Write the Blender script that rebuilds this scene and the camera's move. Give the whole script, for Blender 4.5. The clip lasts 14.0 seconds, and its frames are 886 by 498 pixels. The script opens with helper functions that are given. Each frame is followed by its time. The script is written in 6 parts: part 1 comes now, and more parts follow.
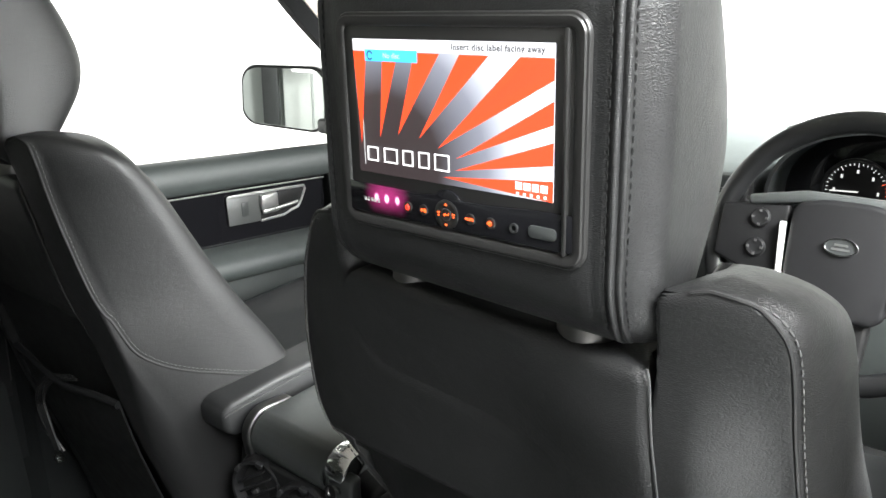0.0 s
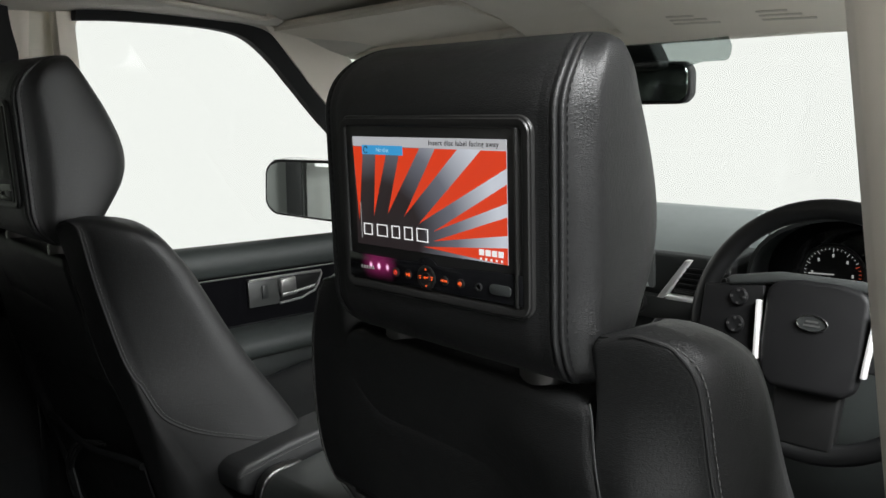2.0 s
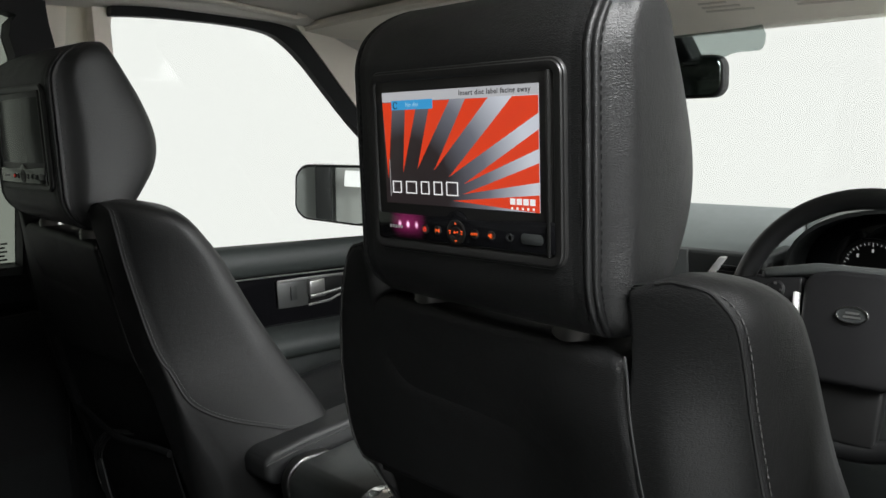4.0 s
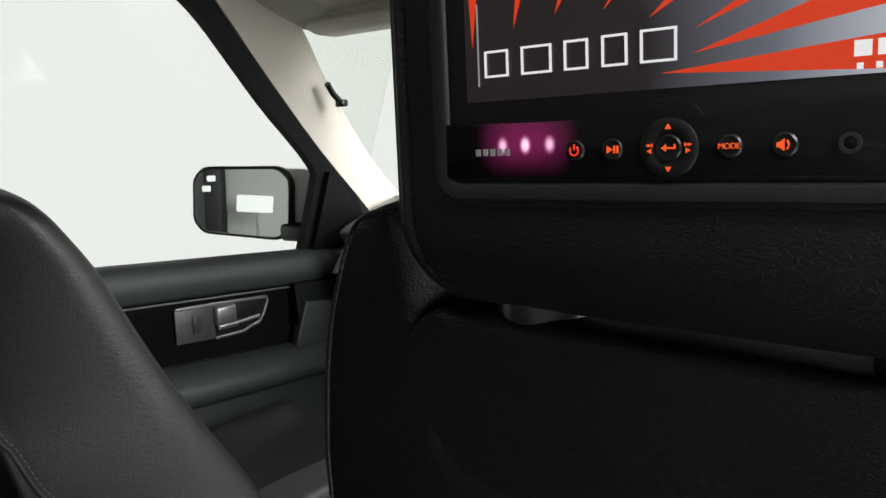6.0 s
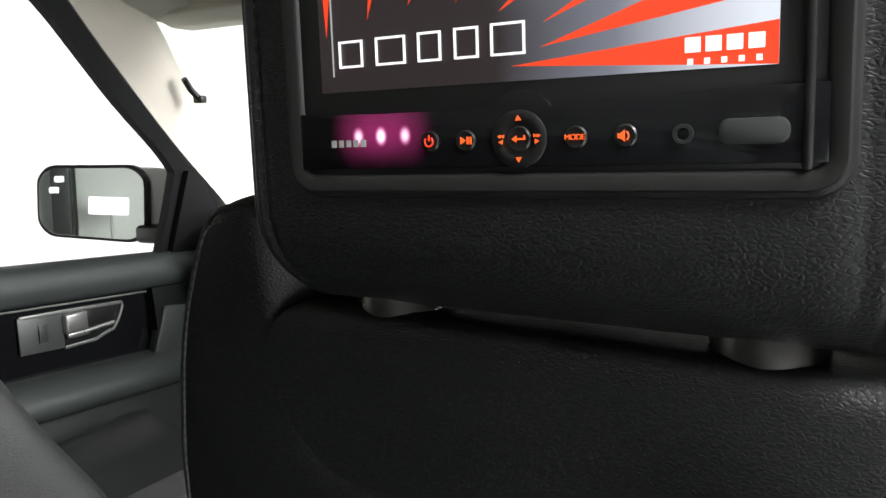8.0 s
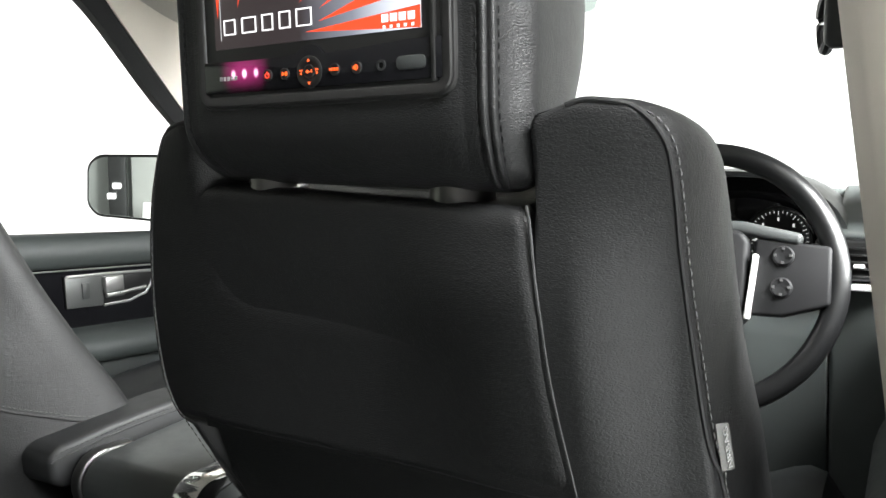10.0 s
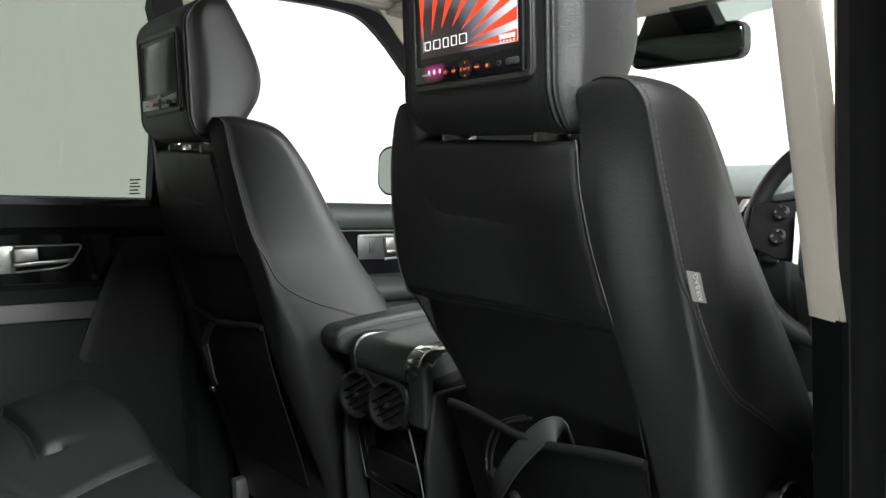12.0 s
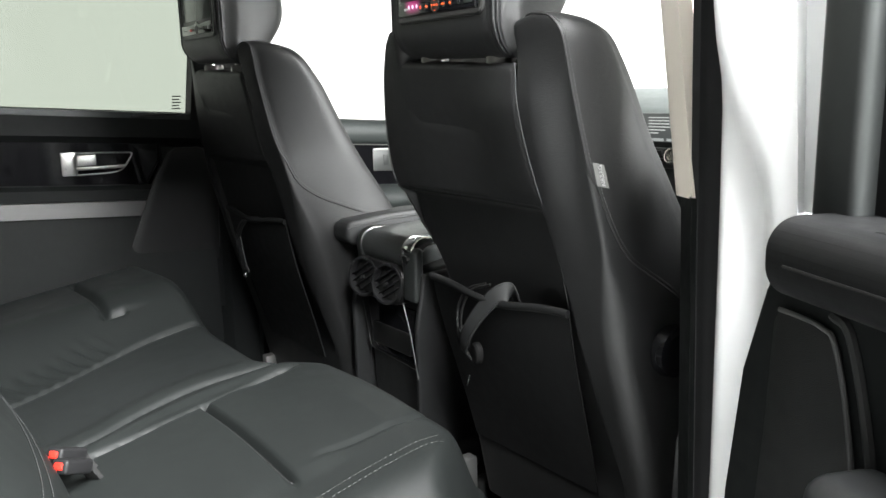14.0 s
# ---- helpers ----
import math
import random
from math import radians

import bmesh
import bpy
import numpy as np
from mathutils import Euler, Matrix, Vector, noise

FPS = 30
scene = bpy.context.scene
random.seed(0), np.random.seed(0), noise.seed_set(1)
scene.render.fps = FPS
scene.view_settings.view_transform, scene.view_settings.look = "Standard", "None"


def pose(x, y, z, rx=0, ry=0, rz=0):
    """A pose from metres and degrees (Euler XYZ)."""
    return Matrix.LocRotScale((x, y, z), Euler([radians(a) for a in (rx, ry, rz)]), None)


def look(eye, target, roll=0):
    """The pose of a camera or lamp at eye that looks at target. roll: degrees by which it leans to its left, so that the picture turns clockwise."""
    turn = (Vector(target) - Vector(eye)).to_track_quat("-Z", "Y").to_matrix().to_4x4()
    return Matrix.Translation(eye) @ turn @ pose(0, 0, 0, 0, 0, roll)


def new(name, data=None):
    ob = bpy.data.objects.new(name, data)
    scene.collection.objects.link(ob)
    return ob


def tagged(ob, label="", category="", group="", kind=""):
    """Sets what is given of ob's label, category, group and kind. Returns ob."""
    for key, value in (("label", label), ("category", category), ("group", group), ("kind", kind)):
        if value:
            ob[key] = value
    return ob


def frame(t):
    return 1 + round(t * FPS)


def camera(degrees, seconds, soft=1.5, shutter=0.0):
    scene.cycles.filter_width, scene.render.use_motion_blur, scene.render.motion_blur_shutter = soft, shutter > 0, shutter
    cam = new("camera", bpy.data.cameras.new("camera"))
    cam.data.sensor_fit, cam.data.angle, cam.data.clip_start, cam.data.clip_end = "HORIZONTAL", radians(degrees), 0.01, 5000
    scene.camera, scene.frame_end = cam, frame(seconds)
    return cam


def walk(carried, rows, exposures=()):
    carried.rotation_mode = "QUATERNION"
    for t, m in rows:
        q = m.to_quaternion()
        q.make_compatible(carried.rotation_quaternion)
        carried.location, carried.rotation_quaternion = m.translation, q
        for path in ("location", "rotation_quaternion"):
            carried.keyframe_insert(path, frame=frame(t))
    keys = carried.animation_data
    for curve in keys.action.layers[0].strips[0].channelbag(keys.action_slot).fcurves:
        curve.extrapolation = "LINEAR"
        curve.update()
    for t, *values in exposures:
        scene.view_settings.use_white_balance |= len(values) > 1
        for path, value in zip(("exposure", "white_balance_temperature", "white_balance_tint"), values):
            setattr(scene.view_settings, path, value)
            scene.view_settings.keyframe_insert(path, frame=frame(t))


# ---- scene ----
cam = camera(58.1, 14.0)
PATH = [
    (0, (0.702, -0.364, 1.557), (-0.547, 1.073, 0.943), -1.6),
    (0.5, (0.726, -0.392, 1.568), (-0.543, 1.058, 1.031), -1.6),
    (1, (0.748, -0.412, 1.569), (-0.54, 1.042, 1.092), -1.6),
    (1.5, (0.776, -0.426, 1.568), (-0.53, 1.028, 1.145), -1.7),
    (2, (0.796, -0.427, 1.563), (-0.525, 1.024, 1.175), -1.8),
    (2.5, (0.803, -0.435, 1.56), (-0.537, 1.005, 1.199), -1.9),
    (3, (0.814, -0.439, 1.553), (-0.545, 0.987, 1.209), -1.9),
    (3.5, (0.823, -0.44, 1.544), (-0.549, 0.977, 1.211), -1.9),
    (4, (0.793, -0.428, 1.51), (-0.586, 0.984, 1.183), -2.0),
    (4.2, (0.762, -0.418, 1.493), (-0.618, 0.992, 1.165), -2.1),
    (6.3, (0.463, -0.225, 1.43), (-0.654, 1.413, 1.16), -2.2),
    (6.5, (0.458, -0.218, 1.43), (-0.616, 1.447, 1.157), -2.0),
    (7, (0.455, -0.221, 1.433), (-0.536, 1.493, 1.151), -2.1),
    (7.5, (0.466, -0.233, 1.434), (-0.472, 1.511, 1.153), -2.0),
    (8, (0.485, -0.244, 1.427), (-0.414, 1.52, 1.145), -2.0),
    (8.5, (0.508, -0.265, 1.423), (-0.372, 1.508, 1.14), -2.1),
    (9, (0.55, -0.299, 1.405), (-0.336, 1.474, 1.135), -1.9),
    (9.2, (0.574, -0.312, 1.4), (-0.314, 1.461, 1.137), -1.7),
    (11.3, (0.921, -0.507, 1.345), (-0.461, 0.924, 1.136), -1.5),
    (11.5, (0.95, -0.528, 1.345), (-0.484, 0.849, 1.131), -1.7),
    (12, (1.031, -0.558, 1.324), (-0.513, 0.696, 1.119), -1.6),
    (12.5, (1.095, -0.58, 1.317), (-0.496, 0.611, 1.094), -1.6),
    (13, (1.152, -0.592, 1.301), (-0.448, 0.58, 1.045), -1.5),
    (13.5, (1.216, -0.612, 1.304), (-0.375, 0.558, 0.985), -1.4),
    (14, (1.278, -0.653, 1.313), (-0.3, 0.514, 0.924), -1.3),
]
EXPOSURES = ((0.0, 1.65), (1.0, 0.60), (1.5, 0.08), (2.0, -0.15), (4.0, -0.17), (6.3, -0.24), (7.0, -0.15), (7.5, 0.05), (9.0, 1.3), (9.2, 1.3), (11.3, 0.72), (12.5, 0.86), (13.4, 1.0), (14.0, 1.45))
walk(cam, [(t, look(eye, target, roll)) for t, eye, target, roll in PATH], EXPOSURES)

# ---- world and light: a white photo studio round the car ----
world = bpy.data.worlds.new("studio_light")
scene.world = world
world.use_nodes = True
bg = world.node_tree.nodes["Background"]
bg.inputs[0].default_value = (1.0, 1.0, 0.98, 1)
bg.inputs[1].default_value = 0.042

# large unseen studio softboxes, added on the driver's side, where the doors stand open
for eye, target, watts in (((3.6, 1.3, 2.2), (-0.3, 0.3, 1.4), 310), ((2.8, -0.15, 3.6), (0.5, 0.0, 1.2), 550), ((1.8, -1.5, 4.2), (0.9, 0.0, 1.2), 14)):
    lamp = bpy.data.lights.new("studio_softbox_light", "AREA")
    lamp.shape, lamp.size, lamp.size_y, lamp.energy, lamp.color = "RECTANGLE", 2.4, 1.8, watts, (0.985, 1.0, 1.0)
    new("studio_softbox_light", lamp).matrix_world = look(eye, target)


# ---- materials ----
def mat(name, color, rough=0.5, metal=0.0, bump=None, vary=0.15, vscale=6.0, spec=0.5, coat=0.0, rvary=0.1, sheen=0.0):
    """Principled material with two scales of colour and roughness variation; bump: (kind, scale, strength)."""
    m = bpy.data.materials.new(name)
    m.use_nodes = True
    nt = m.node_tree
    b = nt.nodes["Principled BSDF"]
    b.inputs["Metallic"].default_value = metal
    b.inputs["Specular IOR Level"].default_value = spec
    b.inputs["Coat Weight"].default_value = coat
    b.inputs["Sheen Weight"].default_value = sheen
    tc = nt.nodes.new("ShaderNodeTexCoord")
    n1 = nt.nodes.new("ShaderNodeTexNoise")
    n1.inputs["Scale"].default_value = vscale
    n1.inputs["Detail"].default_value = 5
    nt.links.new(tc.outputs["Object"], n1.inputs["Vector"])
    r = nt.nodes.new("ShaderNodeValToRGB")
    r.color_ramp.elements[0].position, r.color_ramp.elements[1].position = 0.3, 0.7
    lo, hi = 1 - vary, 1 + vary
    r.color_ramp.elements[0].color = (*[c * lo for c in color], 1)
    r.color_ramp.elements[1].color = (*[min(1, c * hi) for c in color], 1)
    nt.links.new(n1.outputs["Fac"], r.inputs["Fac"])
    nt.links.new(r.outputs["Color"], b.inputs["Base Color"])
    n2 = nt.nodes.new("ShaderNodeTexNoise")
    n2.inputs["Scale"].default_value = vscale * 9
    n2.inputs["Detail"].default_value = 3
    nt.links.new(tc.outputs["Object"], n2.inputs["Vector"])
    mr = nt.nodes.new("ShaderNodeMapRange")
    mr.inputs["To Min"].default_value, mr.inputs["To Max"].default_value = max(0, rough - rvary), min(1, rough + rvary)
    nt.links.new(n2.outputs["Fac"], mr.inputs["Value"])
    nt.links.new(mr.outputs["Result"], b.inputs["Roughness"])
    if bump:
        kind, scale, strength, dist = bump
        bp = nt.nodes.new("ShaderNodeBump")
        bp.inputs["Strength"].default_value, bp.inputs["Distance"].default_value = strength, dist
        if kind == "leather":
            # crazed grain: cells drawn out sideways, parted by fine creases, with a softer swell
            stretch = nt.nodes.new("ShaderNodeVectorMath")
            stretch.operation = "MULTIPLY"
            stretch.inputs[1].default_value = (0.75, 0.75, 1.4)
            nt.links.new(tc.outputs["Object"], stretch.inputs[0])
            warp = nt.nodes.new("ShaderNodeTexNoise")
            warp.inputs["Scale"].default_value = scale * 0.5
            warp.inputs["Detail"].default_value = 2
            nt.links.new(tc.outputs["Object"], warp.inputs["Vector"])
            mixv = nt.nodes.new("ShaderNodeVectorMath")
            mixv.operation = "MULTIPLY_ADD"
            mixv.inputs[1].default_value = (1.7 / scale,) * 3
            nt.links.new(warp.outputs["Color"], mixv.inputs[0])
            nt.links.new(stretch.outputs[0], mixv.inputs[2])
            ridge = nt.nodes.new("ShaderNodeTexVoronoi")
            ridge.feature = "DISTANCE_TO_EDGE"
            ridge.inputs["Scale"].default_value = scale
            nt.links.new(mixv.outputs[0], ridge.inputs["Vector"])
            cr = nt.nodes.new("ShaderNodeMapRange")
            cr.interpolation_type = "SMOOTHSTEP"
            cr.inputs["From Max"].default_value = 0.3
            nt.links.new(ridge.outputs[0], cr.inputs["Value"])
            w = nt.nodes.new("ShaderNodeTexNoise")
            w.inputs["Scale"].default_value = scale * 0.4
            w.inputs["Detail"].default_value = 2
            nt.links.new(stretch.outputs[0], w.inputs["Vector"])
            add = nt.nodes.new("ShaderNodeMath")
            add.operation = "MULTIPLY_ADD"
            add.inputs[1].default_value = 0.5
            nt.links.new(cr.outputs["Result"], add.inputs[0])
            nt.links.new(w.outputs["Fac"], add.inputs[2])
            nt.links.new(add.outputs[0], bp.inputs["Height"])
        else:
            n3 = nt.nodes.new("ShaderNodeTexNoise" if kind == "noise" else "ShaderNodeTexVoronoi")
            n3.inputs["Scale"].default_value = scale
            nt.links.new(tc.outputs["Object"], n3.inputs["Vector"])
            nt.links.new(n3.outputs["Fac" if kind == "noise" else "Distance"], bp.inputs["Height"])
        nt.links.new(bp.outputs["Normal"], b.inputs["Normal"])
    return m


def glow(name, color, strength, gloss=0.5):
    m = bpy.data.materials.new(name)
    m.use_nodes = True
    b = m.node_tree.nodes["Principled BSDF"]
    b.inputs["Base Color"].default_value = (0.02, 0.02, 0.02, 1)
    b.inputs["Roughness"].default_value = 0.35
    b.inputs["Emission Color"].default_value = (*color, 1)
    b.inputs["Emission Strength"].default_value = strength
    b.inputs["Specular IOR Level"].default_value = gloss
    return m


def pane(name, tint, gloss=0.03):
    """Thin window glass: clear with a Fresnel sheen."""
    m = bpy.data.materials.new(name)
    m.use_nodes = True
    nt = m.node_tree
    nt.nodes.clear()
    out = nt.nodes.new("ShaderNodeOutputMaterial")
    mix = nt.nodes.new("ShaderNodeMixShader")
    tr = nt.nodes.new("ShaderNodeBsdfTransparent")
    gl = nt.nodes.new("ShaderNodeBsdfGlossy")
    lw = nt.nodes.new("ShaderNodeLayerWeight")
    pw = nt.nodes.new("ShaderNodeMath")
    pw.operation, pw.inputs[1].default_value = "POWER", 4.0
    nt.links.new(lw.outputs["Facing"], pw.inputs[0])
    fr = nt.nodes.new("ShaderNodeMath")
    fr.operation, fr.inputs[1].default_value, fr.inputs[2].default_value = "MULTIPLY_ADD", 0.25, 0.025
    nt.links.new(pw.outputs[0], fr.inputs[0])
    tr.inputs[0].default_value = (*tint, 1)
    gl.inputs["Roughness"].default_value = gloss
    nt.links.new(fr.outputs[0], mix.inputs[0])
    nt.links.new(tr.outputs[0], mix.inputs[1])
    nt.links.new(gl.outputs[0], mix.inputs[2])
    nt.links.new(mix.outputs[0], out.inputs[0])
    return m


LEATHER = mat("black_leather", (0.0078, 0.0080, 0.0082), 0.49, bump=("leather", 480, 0.44, 0.0006), vary=0.14, vscale=5, rvary=0.07, spec=0.5)
LEATHER_SMOOTH = mat("black_leather_smooth", (0.016, 0.0168, 0.0172), 0.4, bump=("leather", 520, 0.14, 0.0003), vary=0.12, vscale=4, rvary=0.06)
BENCH = mat("dark_leather_bench", (0.0088, 0.0101, 0.0098), 0.5, bump=("leather", 500, 0.2, 0.0004), vary=0.15, vscale=3, rvary=0.07, spec=0.2)
PIPING = mat("piping_leather", (0.008, 0.008, 0.008), 0.62, bump=("noise", 300, 0.2, 0.0004))
RIMLEATHER = mat("polished_rim_leather", (0.008, 0.0082, 0.0085), 0.33, bump=("leather", 520, 0.14, 0.0003), vary=0.12, rvary=0.06)
THREAD = mat("black_thread", (0.005, 0.005, 0.005), 0.8, spec=0.15)
GREYTHREAD = mat("bench_thread", (0.035, 0.036, 0.036), 0.8)
THREAD_SEAT = mat("charcoal_thread", (0.062, 0.062, 0.061), 0.8)
EARPAD = mat("earpad_foam", (0.004, 0.004, 0.004), 0.75, spec=0.2)
VINYL = mat("vinyl_panel", (0.0065, 0.0067, 0.007), 0.5, bump=("leather", 700, 0.15, 0.0003), vary=0.1, spec=0.3)
PLASTIC = mat("charcoal_plastic", (0.013, 0.0135, 0.0138), 0.5, bump=("noise", 900, 0.25, 0.0003), vary=0.1)
SURROUND = mat("monitor_surround", (0.0125, 0.0123, 0.012), 0.4, bump=("noise", 1500, 0.12, 0.0002), vary=0.08)
BEZEL = mat("monitor_plastic", (0.0125, 0.0123, 0.012), 0.38, bump=("noise", 1500, 0.12, 0.0002), vary=0.08)
SATIN = mat("satin_black_plastic", (0.009, 0.009, 0.009), 0.32, vary=0.1)
GLOSS = mat("piano_black", (0.006, 0.006, 0.007), 0.08, vary=0.1, rvary=0.03, coat=0.3)
DASH = mat("dash_leather", (0.135, 0.15, 0.146), 0.42, bump=("leather", 500, 0.15, 0.0003), vary=0.1, spec=0.6)
DOORPAD = mat("door_soft_panel", (0.037, 0.043, 0.0415), 0.5, bump=("leather", 550, 0.2, 0.0004), vary=0.12)
DOORLOW = mat("door_lower_panel", (0.017, 0.020, 0.0192), 0.55, bump=("leather", 550, 0.2, 0.0004), vary=0.14, spec=0.35)
DARKPAD = mat("door_dark_panel", (0.0065, 0.0075, 0.0075), 0.62, bump=("noise", 700, 0.2, 0.0003), vary=0.12, spec=0.15)
SILVER = mat("satin_silver", (0.45, 0.45, 0.44), 0.32, 0.9, vary=0.08)
CHROME = mat("chrome", (0.75, 0.75, 0.74), 0.12, 1.0, vary=0.05, rvary=0.05)
LEATHER_MATT = mat("black_leather_worn", (0.014, 0.0147, 0.015), 0.58, bump=("leather", 520, 0.16, 0.0003), vary=0.15, vscale=4, rvary=0.08)
SATIN_EDGE = mat("satin_metal_edge", (0.17, 0.17, 0.168), 0.38, 1.0, vary=0.08, rvary=0.06)
CREAM = mat("cream_trim", (0.76, 0.70, 0.615), 0.6, bump=("noise", 900, 0.15, 0.0003), vary=0.05)
LINER = mat("headliner_fabric", (0.66, 0.63, 0.575), 0.9, bump=("noise", 1600, 0.3, 0.0004), vary=0.05)
CARPET = mat("black_carpet", (0.012, 0.012, 0.012), 0.95, bump=("noise", 900, 0.8, 0.002), vary=0.3, vscale=30)
RUBBER = mat("black_rubber", (0.008, 0.008, 0.0085), 0.55, bump=("noise", 250, 0.15, 0.0005), vary=0.15, spec=0.25)
RIM = mat("grey_rim", (0.05, 0.05, 0.05), 0.6)
COLLAR = mat("satin_dark_metal", (0.19, 0.182, 0.178), 0.3, 0.9, vary=0.08)
HANDLE = mat("satin_handle_plate", (0.075, 0.078, 0.076), 0.42, 0.4, vary=0.08)
PAINT = mat("white_car_paint", (0.74, 0.75, 0.75), 0.22, vary=0.02, coat=0.5, rvary=0.03)
BRIGHT = mat("bright_silver", (0.70, 0.70, 0.69), 0.32, 0.2, vary=0.06, rvary=0.05)
STACK = mat("grey_stack_plastic", (0.027, 0.0295, 0.029), 0.42, bump=("noise", 900, 0.15, 0.0003), vary=0.1)
LID = mat("lid_leather", (0.05, 0.054, 0.053), 0.42, bump=("leather", 500, 0.15, 0.0003), vary=0.1)
SHADE = pane("windscreen_shade_band", (0.62, 0.66, 0.65))
MESH = mat("speaker_mesh", (0.009, 0.0095, 0.0095), 0.6, spec=0.25, bump=("cells", 1100, 0.35, 0.0006), vary=0.1)
STUDIO = mat("studio_floor", (0.72, 0.73, 0.72), 0.55, vary=0.04, vscale=0.6, bump=("noise", 40, 0.1, 0.001))
SCREENWALL = mat("studio_screen_paint", (0.5, 0.51, 0.49), 0.8, vary=0.08, vscale=1)
GREYPANEL = mat("grey_studio_panel", (0.3, 0.31, 0.3), 0.8, vary=0.08, vscale=1)
MIRROR = mat("mirror_glass", (0.85, 0.87, 0.86), 0.01, 1.0, vary=0.01, rvary=0.0)
MIRROR_DARK = mat("dimming_mirror_glass", (0.12, 0.14, 0.135), 0.05, 1.0, vary=0.02, rvary=0.02)
CLEAR = pane("clear_glass", (0.95, 0.965, 0.95))
TINT = pane("privacy_glass", (0.45, 0.475, 0.44))
LABELWHITE = mat("grey_label_fabric", (0.115, 0.115, 0.11), 0.8, bump=("noise", 2000, 0.4, 0.0003), vary=0.1)
PRINT = mat("print_dark", (0.03, 0.03, 0.03), 0.7)
PRINT_PALE = mat("print_pale", (0.28, 0.28, 0.275), 0.5)
REDPLASTIC = mat("red_button_plastic", (0.42, 0.02, 0.012), 0.4)


# ---- mesh helpers ----
def thing(name, at, label, category, group="", kind=""):
    ob = new(name)
    ob.location = at
    ob.empty_display_size = 0.05
    return tagged(ob, label, category, group, kind)


def part(name, bm, material, parent=None, label="", angle=38, smooth=True):
    """Links a bmesh, given in world metres, as one mesh object under a thing or a part."""
    bmesh.ops.recalc_face_normals(bm, faces=bm.faces)
    me = bpy.data.meshes.new(name)
    bm.to_mesh(me)
    bm.free()
    me.materials.append(material)
    if smooth:
        me.polygons.foreach_set("use_smooth", [True] * len(me.polygons))
        me.set_sharp_from_angle(angle=radians(angle))
    ob = new(name, me)
    if parent:
        ob.parent = parent
        if parent.type == "EMPTY":
            ob.matrix_parent_inverse = Matrix.Translation(-Vector(parent.location))
    return tagged(ob, label)


def structure(name, bm, material, label, category="", kind="structure", angle=38):
    return tagged(part(name, bm, material, None, "", angle), label, category or name.split("_")[0], "", kind)


def join(*bms):
    out = bmesh.new()
    for b in bms:
        me = bpy.data.meshes.new("tmp")
        b.to_mesh(me)
        b.free()
        out.from_mesh(me)
        bpy.data.meshes.remove(me)
    return out


def box(lo, hi, bev=0.004, seg=2, turn=None):
    bm = bmesh.new()
    lo, hi = Vector(lo), Vector(hi)
    c, s = (lo + hi) / 2, hi - lo
    bmesh.ops.create_cube(bm, size=1, matrix=Matrix.Diagonal((*s, 1)))
    if bev:
        bmesh.ops.bevel(bm, geom=bm.edges[:], offset=min(bev, min(s) * 0.45), segments=seg, profile=0.5, affect="EDGES")
    if turn:
        bm.transform(turn)
    bm.transform(Matrix.Translation(c))
    return bm


def axes(axis, a, b, c):
    return {"x": (c, a, b), "y": (a, c, b), "z": (a, b, c)}[axis]


def prism(poly, axis, lo, hi, bev=0.003, seg=2):
    """A polygon in the two other axes, drawn out along one axis, with rounded edges."""
    bm = bmesh.new()
    vs = [bm.verts.new(axes(axis, a, b, lo)) for a, b in poly]
    f = bm.faces.new(vs)
    r = bmesh.ops.extrude_face_region(bm, geom=[f])
    d = Vector(axes(axis, 0, 0, hi - lo))
    bmesh.ops.translate(bm, vec=d, verts=[g for g in r["geom"] if isinstance(g, bmesh.types.BMVert)])
    bmesh.ops.recalc_face_normals(bm, faces=bm.faces)
    if bev:
        bmesh.ops.bevel(bm, geom=bm.edges[:], offset=bev, segments=seg, profile=0.5, affect="EDGES", clamp_overlap=True)
    return bm


def rounded(x0, y0, x1, y1, r, n=5):
    """Outline of a rounded rectangle, anticlockwise."""
    pts = []
    for cx, cy, a0 in ((x1 - r, y1 - r, 0), (x0 + r, y1 - r, 90), (x0 + r, y0 + r, 180), (x1 - r, y0 + r, 270)):
        for i in range(n + 1):
            a = radians(a0 + 90 * i / n)
            pts.append((cx + r * math.cos(a), cy + r * math.sin(a)))
    return pts


def smooth_path(pts, n=8):
    """Catmull-Rom through the points."""
    pts = [Vector(p) for p in pts]
    if len(pts) < 3:
        return [pts[0].lerp(pts[1], i / n) for i in range(n + 1)]
    ext = [2 * pts[0] - pts[1], *pts, 2 * pts[-1] - pts[-2]]
    out = []
    for i in range(1, len(ext) - 2):
        p0, p1, p2, p3 = ext[i - 1:i + 3]
        for k in range(n):
            t = k / n
            out.append(0.5 * (2 * p1 + (p2 - p0) * t + (2 * p0 - 5 * p1 + 4 * p2 - p3) * t * t + (3 * p1 - p0 - 3 * p2 + p3) * t ** 3))
    out.append(pts[-1])
    return out


